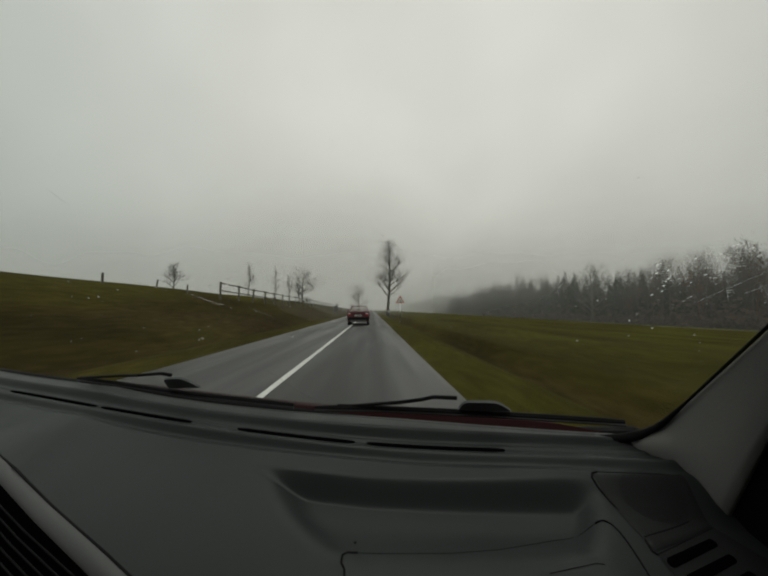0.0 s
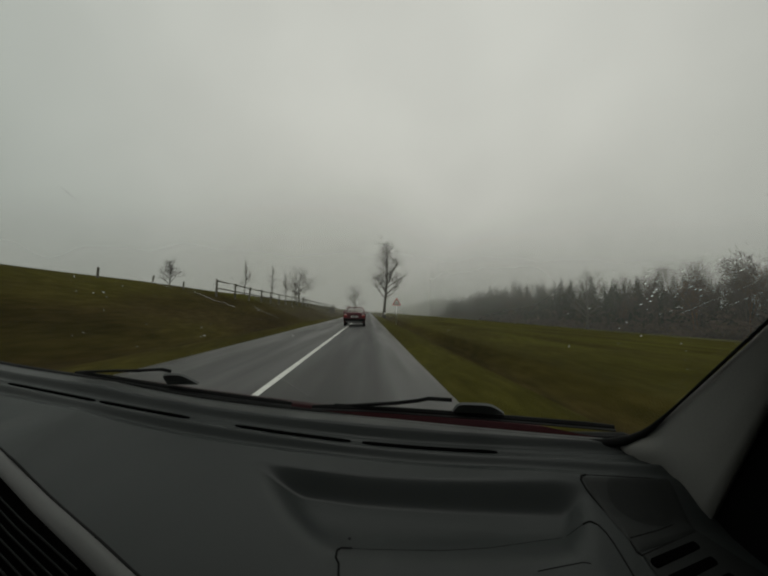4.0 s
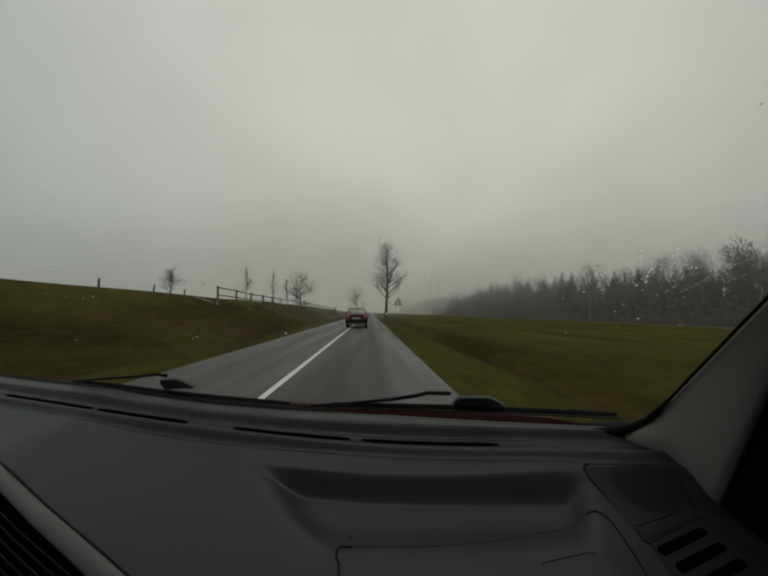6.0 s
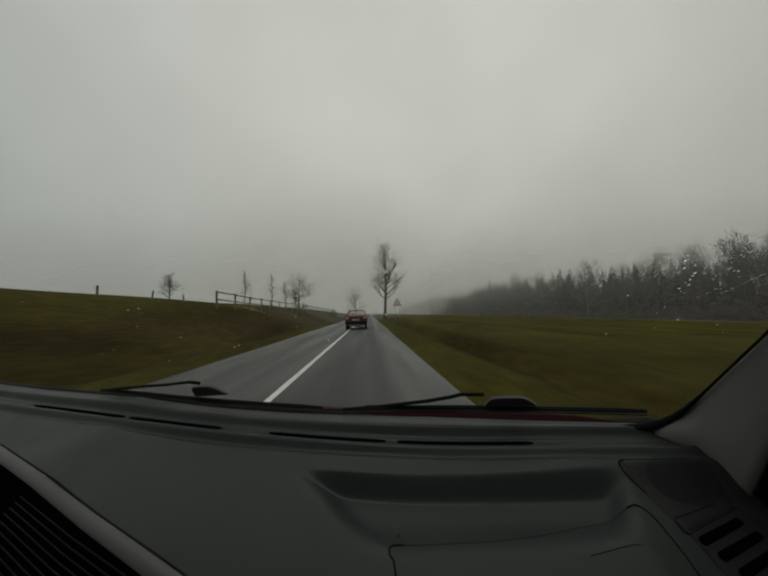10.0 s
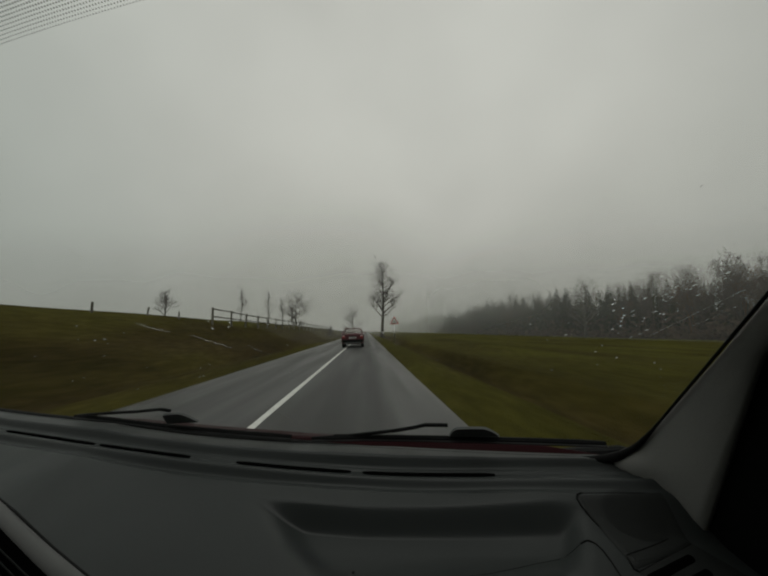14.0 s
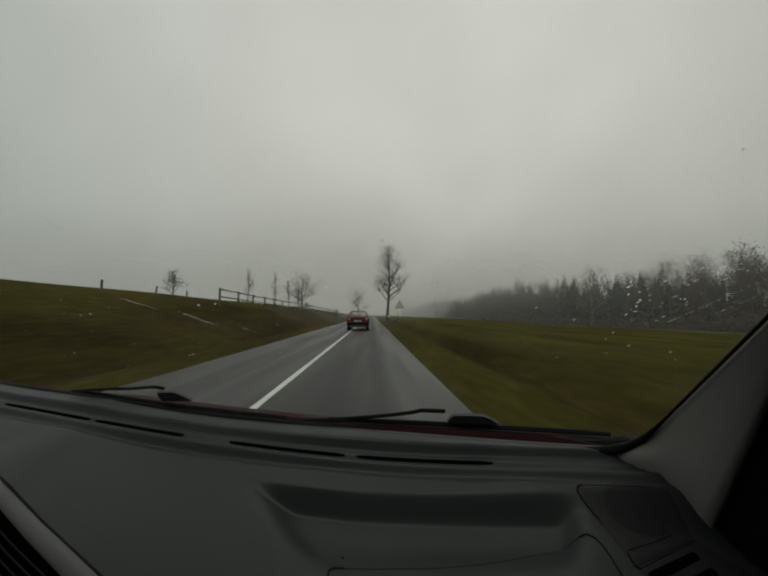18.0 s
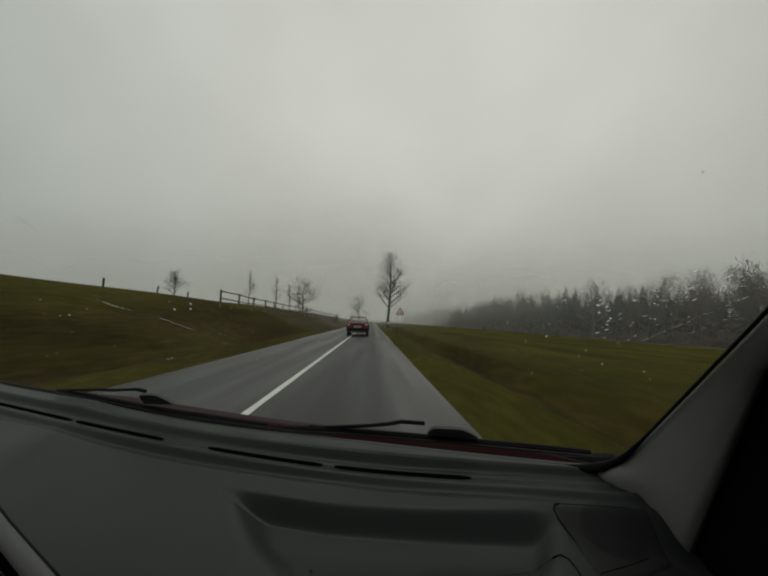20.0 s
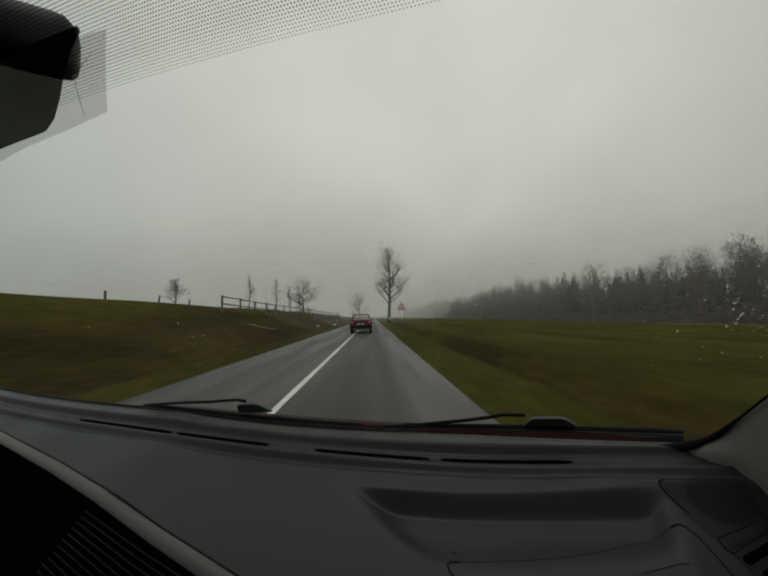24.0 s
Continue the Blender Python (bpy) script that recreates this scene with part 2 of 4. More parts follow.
def haze_material(name, dense, top, fade=0.0, along=0.0, foot=1.0):
    """Fog haze painted on a see-through sheet, thinning upwards in drifts."""
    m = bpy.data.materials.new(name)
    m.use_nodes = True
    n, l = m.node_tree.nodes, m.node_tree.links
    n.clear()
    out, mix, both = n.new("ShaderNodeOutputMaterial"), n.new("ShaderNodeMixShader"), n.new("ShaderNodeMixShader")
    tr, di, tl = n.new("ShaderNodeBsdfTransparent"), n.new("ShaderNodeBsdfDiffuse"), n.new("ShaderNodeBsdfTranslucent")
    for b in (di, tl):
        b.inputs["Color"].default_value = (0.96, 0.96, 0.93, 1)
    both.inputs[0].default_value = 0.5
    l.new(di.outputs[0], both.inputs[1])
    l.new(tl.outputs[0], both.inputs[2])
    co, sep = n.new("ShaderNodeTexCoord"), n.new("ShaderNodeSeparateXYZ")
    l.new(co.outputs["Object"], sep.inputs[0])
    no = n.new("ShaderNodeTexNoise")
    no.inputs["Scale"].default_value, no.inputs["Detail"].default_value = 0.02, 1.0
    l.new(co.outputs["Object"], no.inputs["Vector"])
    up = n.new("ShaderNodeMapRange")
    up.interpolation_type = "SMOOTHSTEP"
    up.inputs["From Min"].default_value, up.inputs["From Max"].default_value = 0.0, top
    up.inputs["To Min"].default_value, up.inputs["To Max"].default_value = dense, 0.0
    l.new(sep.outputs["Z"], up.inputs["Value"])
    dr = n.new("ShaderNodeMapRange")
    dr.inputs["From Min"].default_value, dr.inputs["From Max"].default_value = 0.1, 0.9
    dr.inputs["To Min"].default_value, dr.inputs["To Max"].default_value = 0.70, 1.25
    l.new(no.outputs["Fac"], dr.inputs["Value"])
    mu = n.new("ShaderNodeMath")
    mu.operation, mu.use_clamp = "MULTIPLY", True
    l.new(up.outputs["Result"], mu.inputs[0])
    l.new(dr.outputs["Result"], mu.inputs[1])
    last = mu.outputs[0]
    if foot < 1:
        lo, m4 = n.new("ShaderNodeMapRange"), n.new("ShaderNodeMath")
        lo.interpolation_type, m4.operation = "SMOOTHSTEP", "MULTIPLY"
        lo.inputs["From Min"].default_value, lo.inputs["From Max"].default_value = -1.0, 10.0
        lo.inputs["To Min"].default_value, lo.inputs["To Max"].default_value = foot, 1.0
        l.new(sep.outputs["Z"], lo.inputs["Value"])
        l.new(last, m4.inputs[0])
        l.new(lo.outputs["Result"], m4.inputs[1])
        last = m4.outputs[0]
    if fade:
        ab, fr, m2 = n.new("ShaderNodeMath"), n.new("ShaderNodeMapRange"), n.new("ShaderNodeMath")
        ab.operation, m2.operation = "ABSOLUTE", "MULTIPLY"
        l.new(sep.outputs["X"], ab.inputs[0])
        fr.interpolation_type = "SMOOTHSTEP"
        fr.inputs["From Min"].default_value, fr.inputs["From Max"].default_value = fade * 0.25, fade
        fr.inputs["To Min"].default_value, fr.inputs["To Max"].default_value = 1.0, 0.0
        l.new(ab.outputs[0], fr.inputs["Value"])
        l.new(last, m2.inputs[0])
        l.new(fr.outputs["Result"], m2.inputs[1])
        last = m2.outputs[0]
    # opacity grows along Y, painting in depth haze
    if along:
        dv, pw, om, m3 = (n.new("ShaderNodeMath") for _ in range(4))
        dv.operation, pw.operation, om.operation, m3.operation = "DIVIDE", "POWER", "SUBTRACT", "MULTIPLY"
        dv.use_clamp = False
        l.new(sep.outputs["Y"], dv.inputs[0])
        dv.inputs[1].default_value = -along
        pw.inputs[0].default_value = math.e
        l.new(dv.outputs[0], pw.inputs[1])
        om.inputs[0].default_value = 1.0
        om.use_clamp = True
        l.new(pw.outputs[0], om.inputs[1])
        l.new(last, m3.inputs[0])
        l.new(om.outputs[0], m3.inputs[1])
        last = m3.outputs[0]
    l.new(last, mix.inputs[0])
    l.new(tr.outputs[0], mix.inputs[1])
    l.new(both.outputs[0], mix.inputs[2])
    l.new(mix.outputs[0], out.inputs[0])
    return m


M_GROUND, M_ROAD = ground_material(), asphalt_material()
M_PAINT = mat("road_paint", (0.62, 0.62, 0.58), 0.45, vary=0.25, scale=3, fine=60, bump=0.3)
M_GRASS = mat("grass_blades", (0.060, 0.052, 0.010), 0.9, vary=0.3, scale=1.5, fine=20, bump=0, island=0.15, spec=0.1)
M_BARK = mat("bark", (0.060, 0.052, 0.042), 0.9, vary=0.5, scale=3, fine=30, bump=0.9, depth=0.03)
M_TWIG = mat("twigs", (0.055, 0.045, 0.036), 0.9, vary=0.3, scale=2, fine=20, bump=0)
M_WASH = mat("whitewash", (0.62, 0.61, 0.57), 0.9, vary=0.2, scale=4, fine=30, bump=0.6, depth=0.02)
M_CONIFER = mat("conifer_needles", (0.020, 0.024, 0.014), 0.95, vary=0.4, scale=0.3, fine=4, bump=0, island=0.2, spec=0.05)
M_BROWNWOOD = mat("bare_crowns", (0.056, 0.039, 0.030), 0.95, vary=0.3, scale=0.3, fine=4, bump=0, island=0.15, spec=0.05)
M_RUST = mat("autumn_leaves", (0.085, 0.038, 0.014), 0.95, vary=0.4, scale=0.5, fine=4, bump=0, island=0.4, spec=0.05)
M_RAIL = mat("weathered_wood", (0.115, 0.105, 0.085), 0.85, vary=0.35, scale=3, fine=40, bump=0.6, depth=0.01)
M_DASH = mat("dash_plastic", (0.0270, 0.0308, 0.0300), 0.53, vary=0.10, scale=5, fine=700, bump=0.35, depth=0.0006, spec=0.32)
M_DASH_DARK = mat("dark_plastic", (0.011, 0.012, 0.0115), 0.8, vary=0.15, scale=6, fine=500, bump=0.3, depth=0.0006, spec=0.12)
M_CAP = mat("weathered_grey_plastic", (0.115, 0.118, 0.117), 0.8, vary=0.2, scale=30, fine=300, bump=0.2, depth=0.0005, spec=0.3)
M_BLACK = mat("black_rubber", (0.006, 0.006, 0.006), 0.8, vary=0.2, scale=9, fine=300, bump=0.2, depth=0.0005, spec=0.15)
M_GRILLE = mat("grille_cloth", (0.0185, 0.0205, 0.0195), 0.7, vary=0.2, scale=12, fine=900, bump=0.6, depth=0.0006, spec=0.25)
M_PILLAR = mat("pillar_trim", (0.35, 0.345, 0.327), 0.9, vary=0.10, scale=6, fine=600, bump=0.3, depth=0.0005, spec=0.25)
M_STRIP = mat("grey_trim_strip", (0.085, 0.085, 0.082), 0.5, vary=0.08, scale=6, fine=300, bump=0.1, depth=0.0004)
M_ROOF = mat("headliner_cloth", (0.30, 0.30, 0.285), 0.95, vary=0.10, scale=6, fine=400, bump=0.4, depth=0.001, spec=0.1)
M_MIRROR = mat("mirror_plastic", (0.016, 0.014, 0.020), 0.5, vary=0.15, scale=8, fine=300, bump=0.15, depth=0.0005, spec=0.4)
M_BONNET = mat("red_bonnet_paint", (0.019, 0.0018, 0.003), 0.7, vary=0.15, scale=4, fine=80, bump=0.05, depth=0.001, spec=0.12)
M_CARRED = mat("red_car_paint", (0.062, 0.007, 0.012), 0.5, vary=0.2, scale=3, fine=50, bump=0.05, depth=0.001, coat=0.2)
M_CHROME = mat("grey_metal", (0.5, 0.5, 0.5), 0.35, metal=1.0, vary=0.1, scale=4, fine=50, bump=0.05, depth=0.001)
M_TYRE = mat("tyre_rubber", (0.02, 0.02, 0.02), 0.8, vary=0.2, scale=6, fine=100, bump=0.3)
M_LAMP = mat("tail_lamp_lens", (0.13, 0.008, 0.010), 0.45, vary=0.1, scale=10, fine=80, bump=0)
M_PLATE = mat("plate_white", (0.55, 0.55, 0.52), 0.5, vary=0.1, scale=10, fine=80, bump=0)
M_SIGNRED = mat("sign_red", (0.36, 0.03, 0.025), 0.4, vary=0.15, scale=5, fine=60, bump=0)
M_SIGNWHITE = mat("sign_white", (0.66, 0.66, 0.62), 0.4, vary=0.12, scale=5, fine=60, bump=0)
M_SIGNBLACK = mat("sign_black", (0.02, 0.02, 0.02), 0.5, vary=0.1, scale=5, fine=60, bump=0)
M_GLASS = glass_material("windscreen_glass", (0.95, 0.97, 0.955), 0.012, 0.1)
M_CARGLASS = glass_material("tinted_rear_glass", (0.86, 0.83, 0.82), 0.10, 0.05)
M_DROP = glass_material("rain_water", (0.88, 0.89, 0.88), 0.30, 0.15)
M_WATER = water_material()
water = M_WATER.node_tree.nodes["Principled BSDF"]
water.inputs["Transmission Weight"].default_value, water.inputs["IOR"].default_value = 1.0, 1.33
# gloss-free near-black that paints in shade: inside slots and vents, over the console
M_UNLIT = mat("unlit_black", (0.002, 0.002, 0.002), 1.0, vary=0.1, bump=0, spec=0.0)
M_FRIT = glass_material("frit_dots", (0.38, 0.38, 0.37), 0.03, 0.4)
M_SMOKED = glass_material("smoked_pad", (0.05, 0.055, 0.05), 0.04, 0.3)
M_PAD = glass_material("clear_gel_pad", (0.72, 0.72, 0.71), 0.05, 0.3)
lamp_on = M_LAMP.node_tree.nodes["Principled BSDF"]
lamp_on.inputs["Emission Color"].default_value, lamp_on.inputs["Emission Strength"].default_value = (1, 0.05, 0.04, 1), 0.06


# ---- shapes of the dashboard and the glass ----
def rail(x):
    """The line of the defroster slots along the dashboard, in plan."""
    return 0.615 - 0.239 * x + 0.126 * x * x


def scuttle(x):
    """The height from which the glass's foot and the pad are taken."""
    return 0.9675 + 0.088 * min(max(-x, 0.0), 0.60) ** 3


def ease(a, b, t):
    t = min(max((t - a) / (b - a), 0.0), 1.0)
    return t * t * (3 - 2 * t)


def crown(x):
    """The height of the slot channel, lowest before the passenger."""
    return 0.961 + 0.021 * ease(0.05, -0.85, x) + 0.0065 * ease(0.03, 0.36, x)


def glass_foot(x):
    return rail(x) + 0.068 - 0.085 * max(0.0, x), scuttle(x) + 0.010


def glass_at(x, z):
    """The windscreen's place at width x and height z."""
    fy, fz = glass_foot(x)
    return Vector((x, fy - (z - fz) * 1.17, z))


def dash_height(x, y):
    """The dashboard's top, by plan: shelf, slot channel, sloping pad, hollow tray."""
    v = rail(x) - y
    z = crown(x)
    z += (scuttle(x) + 0.015 - z) * ease(-0.020, -0.030, v)
    z -= 0.004 * ease(-0.016, -0.011, v) * ease(0.013, 0.009, v)
    z -= (crown(x) - scuttle(x) + 0.021) * ease(0.0140, 0.0235, v)
    z += 0.008 * ease(0.05, 0.30, x) * ease(0.0140, 0.0235, v) * ease(0.080, 0.030, v)
    z -= 0.40 * max(0.0, v - 0.034)
    z -= 0.2 * max(0.0, x - 0.27) * ease(0.022, 0.06, v)
    z -= 1.1 * max(0.0, v - 0.27)
    return z


# ---- mesh helpers ----
def obj(name, verts, faces, material, parent=None, label="", smooth=False):
    me = bpy.data.meshes.new(name)
    me.from_pydata([tuple(v) for v in verts], [], faces)
    me.materials.append(material)
    if smooth:
        me.polygons.foreach_set("use_smooth", [True] * len(me.polygons))
    ob = new(name, me)
    if parent:
        ob.parent = parent
    if label:
        ob["label"] = label
    return ob


def part(name, bm, material, parent=None, label="", smooth=False):
    """Links a bmesh as one mesh object under a thing or a part."""
    me = bpy.data.meshes.new(name)
    bm.normal_update()
    bm.to_mesh(me)
    bm.free()
    me.materials.append(material)
    if smooth:
        me.polygons.foreach_set("use_smooth", [True] * len(me.polygons))
    ob = new(name, me)
    if parent:
        ob.parent = parent
    if label:
        ob["label"] = label
    return ob


def thing(name, label, category, place=(0, 0, 0), group=""):
    ob = new(name)
    ob.location = place
    return tagged(ob, label, category, group)


def box(bm, size, at, bevel=0.0, turn=(0, 0, 0), segs=2):
    m = pose(*at, *turn) @ Matrix.Diagonal((*size, 1))
    got = bmesh.ops.create_cube(bm, size=1.0, matrix=m)["verts"]
    if bevel:
        edges = list({e for v in got for e in v.link_edges})
        bmesh.ops.bevel(bm, geom=edges, offset=bevel, segments=segs, affect="EDGES", profile=0.6)
    return bm


def tube(path, radii, sides=8, cap=True):
    """Vertices and faces of a tapered tube along a path."""
    verts, faces = [], []
    pts = [Vector(p) for p in path]
    for i, p in enumerate(pts):
        d = (pts[min(i + 1, len(pts) - 1)] - pts[max(i - 1, 0)]).normalized()
        a = d.orthogonal().normalized() if abs(d.z) < 0.99 else Vector((1, 0, 0))
        if abs(d.z) < 0.99:
            a = d.cross(Vector((0, 0, 1))).normalized()
        b = d.cross(a).normalized()
        for k in range(sides):
            t = 2 * math.pi * k / sides
            verts.append(p + (a * math.cos(t) + b * math.sin(t)) * radii[i])
    for i in range(len(pts) - 1):
        for k in range(sides):
            q, r = i * sides + k, i * sides + (k + 1) % sides
            faces.append((q, r, r + sides, q + sides))
    if cap:
        faces.append(tuple(range(sides))[::-1])
        faces.append(tuple(range((len(pts) - 1) * sides, len(pts) * sides)))
    return verts, faces


def grid_faces(nu, nv, skip=None):
    return [(i * nv + j, i * nv + j + 1, (i + 1) * nv + j + 1, (i + 1) * nv + j)
            for i in range(nu - 1) for j in range(nv - 1) if not (skip and skip(i, j))]


# ---- the ground ----
ROAD_L, ROAD_R, LINE = -4.40, 1.29, -1.47


def ground_height(x, y):
    z = -0.04
    if x < ROAD_L:
        d = ROAD_L - x
        far = 1 - 0.55 * ease(40, 260, y)
        z += 0.10 * ease(0.2, 0.9, d) - 0.22 * ease(0.8, 1.8, d) * ease(3.2, 2.2, d)
        z += far * (2.64 * ease(1.8, 10.5, d) ** 0.9 + 0.012 * max(0.0, d - 10))
        z += 0.10 * noise.noise(Vector((x * 0.35, y * 0.12, 1.7))) * ease(0.5, 3, d)
    elif x > ROAD_R:
        d = x - ROAD_R
        z += 0.05 * ease(0.1, 0.6, d) - 0.42 * ease(1.2, 2.1, d) * ease(3.2, 2.3, d)
        z -= 2.0 * ease(4.0, 58.0, d)
        z += 0.10 * noise.noise(Vector((x * 0.2, y * 0.1, 7.1))) * ease(0.5, 4, d)
        z += 5.0 * ease(90, 400, d)
    return z - 3.0 * ease(300, 1500, y)


def build_ground():
    xs = [-900, -500, -260, -140, -90, -60, -45, -34, -27] + [-22 + 0.45 * i for i in range(40)]
    xs += [ROAD_L, -2.6, 0.0, ROAD_R] + [ROAD_R + 0.22 * i for i in range(1, 22)] + [7, 8.5, 10, 12, 15, 19, 24, 30, 38, 48, 60, 80, 110, 160, 240, 400, 900]
    xs = sorted(set(x for x in xs if not (ROAD_L - 0.1 < x < ROAD_L)))
    ys = [-120, -60, -30] + [-15 + 1.5 * i for i in range(90)] + [120 + 6 * i for i in range(1, 40)] + [400, 480, 600, 800, 1100, 1500, 2200, 3500]
    verts = [(x, y, ground_height(x, y)) for x in xs for y in ys]
    ob = obj("ground", verts, [f[::-1] for f in grid_faces(len(xs), len(ys))], M_GROUND, smooth=True)
    tagged(ob, "damp autumn meadow with a weedy bank beside the road", "ground", kind="structure")


def build_road():
    xs = [ROAD_L, ROAD_L + 0.12, -2.7, LINE, -0.1, ROAD_R - 0.12, ROAD_R]
    dz = [-0.05, -0.004, 0.018, 0.03, 0.018, -0.004, -0.05]
    ys = [-60 + 4 * i for i in range(140)] + [520, 600, 760, 1000]
    verts, rnd = [], random.Random(4)
    for i, x in enumerate(xs):
        for y in ys:
            edge = 0.05 * noise.noise(Vector((x, y * 0.6, 3))) if i in (0, 1, 5, 6) else 0
            verts.append((x + edge, y, dz[i] - 3.0 * ease(300, 1500, y)))
    road = obj("road", verts, [f[::-1] for f in grid_faces(len(xs), len(ys))], M_ROAD, smooth=True)
    tagged(road, "wet two-lane country road of dark asphalt", "road", kind="structure")
    # the centre line, unbroken, a little worn at its edges
    verts, faces = [], []
    ys = [-20 + 1.0 * i for i in range(260)]
    for i, y in enumerate(ys):
        w = 0.055 + 0.007 * rnd.uniform(-1, 1)
        verts += [(LINE - w, y, 0.034), (LINE + w, y, 0.034)]
        if i:
            faces.append((2 * i - 2, 2 * i - 1, 2 * i + 1, 2 * i))
    line = obj("centre_line", verts, faces, M_PAINT, road, "worn white road paint")
    return road


# ---- plants ----
def grow(rnd, start, way, length, radius, depth, out, spread=0.6, lift=0.15, kids=(3, 5), shrink=0.62, wander=0.12):
    """One bare branch and all that springs from it: a list of (path, radii)."""
    steps = 4 if depth > 1 else 3
    p, d = Vector(start), Vector(way).normalized()
    path, radii = [p.copy()], [radius]
    for i in range(steps):
        d = (d + Vector((rnd.gauss(0, wander), rnd.gauss(0, wander), rnd.gauss(0, wander) + lift * 0.3))).normalized()
        p = p + d * (length / steps)
        path.append(p.copy())
        radii.append(radius * (1 - 0.75 * (i + 1) / steps) + 0.003)
    out.append((path, radii, depth))
    if depth <= 0:
        return
    for _ in range(rnd.randint(*kids)):
        t = rnd.uniform(0.3, 1.0)
        k = min(int(t * steps), steps - 1)
        f = t * steps - k
        q = path[k].lerp(path[k + 1], f)
        side = Vector((rnd.gauss(0, 1), rnd.gauss(0, 1), rnd.gauss(0, 0.5))).normalized()
        w = (d * (1 - spread) + side * spread + Vector((0, 0, lift))).normalized()
        grow(rnd, q, w, length * rnd.uniform(shrink - 0.14, shrink + 0.12), max(radii[k] * 0.55, 0.006), depth - 1, out, spread, lift, kids, shrink, wander)


def join_tubes(limbs, thin=3, thick=6):
    verts, faces = [], []
    for path, radii, depth in limbs:
        v, f = tube(path, radii, thick if radii[0] > 0.04 else thin, cap=False)
        o = len(verts)
        verts += v
        faces += [tuple(i + o for i in q) for q in f]
    return verts, faces


def bare_tree(place, label, seed, height, girth, crown_from, limb_len, limbs=16, depth=3, lean=(0, 0), washed=False, flat=0.25, group="", kids=(3, 5)):
    """A leafless roadside tree: trunk, limbs with twigs, and the whitewash round its foot."""
    rnd = random.Random(seed)
    x, y = place
    tree = thing("bare_tree", label, "tree", (x, y, ground_height(x, y) - 0.1), group)
    n = 9
    path = []
    for i in range(n + 1):
        t = i / n
        path.append(Vector((lean[0] * t * height + 0.012 * height * math.sin(5 * t + seed), lean[1] * t * height + 0.010 * height * math.cos(4 * t + seed), t * height * 0.9)))
    radii = [girth * (1.0 + 0.45 * max(0, 1 - 9 * i / n)) * (1 - 0.92 * (i / n) ** 1.1) + 0.01 for i in range(n + 1)]
    v, f = tube(path, radii, 12)
    obj("trunk", v, f, M_BARK, tree, smooth=True)
    out = []
    for k in range(limbs):
        t = crown_from + (0.97 - crown_from) * (k + rnd.random()) / limbs
        i = min(int(t * n), n - 1)
        q = path[i].lerp(path[i + 1], t * n - i)
        a = rnd.uniform(0, 2 * math.pi) if k > 1 else (math.pi if k == 0 else 0.3)
        rise = flat + 0.75 * (t - crown_from) / (1 - crown_from) * rnd.uniform(0.6, 1.3)
        w = Vector((math.cos(a), math.sin(a), rise))
        size = limb_len * (1.05 - 0.6 * ((t - crown_from) / (1 - crown_from)) ** 1.5) * rnd.uniform(0.75, 1.15)
        grow(rnd, q, w, size, radii[i] * 0.42 + 0.01, depth, out, kids=kids)
    v, f = join_tubes(out)
    obj("crown", v, f, M_TWIG, tree, "leafless branches and fine twigs")
    if washed:
        zs = [0.35, 0.8, 1.25]
        v, f = tube([path[0].lerp(path[2], z / path[2].z) for z in zs], [girth * 1.26, girth * 1.12, girth * 1.03], 14, cap=False)
        obj("whitewash_band", v, f, M_WASH, tree, "flaking white paint round the trunk", smooth=True)
    return tree


def conifer(rnd, height):
    verts, faces = [], []
    v, f = tube([(0, 0, 0), (0, 0, height * 0.95)], [0.16, 0.02], 4, cap=False)
    verts += v
    faces += f
    tiers = int(height * 1.5)
    for i in range(tiers):
        t = (i + 0.4) / tiers
        z = height * (0.10 + 0.9 * t)
        r = (1 - t) ** 0.75 * height * 0.20 + 0.15
        for k in range(9):
            a = rnd.uniform(0, 2 * math.pi)
            rr = r * rnd.uniform(0.6, 1.2)
            w = 0.10 * rr + 0.12
            c, s = math.cos(a), math.sin(a)
            o = len(verts)
            verts += [(-s * w, c * w, z + 0.1), (s * w, -c * w, z + 0.1), (c * rr, s * rr, z - 0.3 * rr), (c * rr * 0.55, s * rr * 0.55, z + 0.16)]
            faces += [(o, o + 2, o + 3), (o + 1, o + 3, o + 2), (o, o + 1, o + 3)]
    return verts, faces


def broadleaf(rnd, height, clumps=2200, leaf=0.11, depth=3):
    out = []
    grow(rnd, (0, 0, 0), (0, 0, 1), height * 0.75, 0.16, depth, out, spread=0.42, lift=0.35, kids=(4, 6), shrink=0.56, wander=0.08)
    verts, faces = join_tubes(out, 3, 4)
    tips = [p[0][-1] for p in out if p[2] <= 1]
    for _ in range(clumps):
        c = rnd.choice(tips)
        a = Vector((rnd.gauss(0, 0.6), rnd.gauss(0, 0.6), rnd.gauss(0.4, 1))).normalized()
        b = a.orthogonal().normalized()
        q = c + Vector((rnd.gauss(0, 0.55), rnd.gauss(0, 0.55), rnd.gauss(-0.2, 0.6)))
        s = leaf * rnd.uniform(0.4, 1.2)
        o = len(verts)
        verts += [q + a * s * 2.6, q + b * s * 0.15, q - a * s * 2.2, q - b * s * 0.14]
        faces.append((o, o + 1, o + 2, o + 3))
    return verts, faces


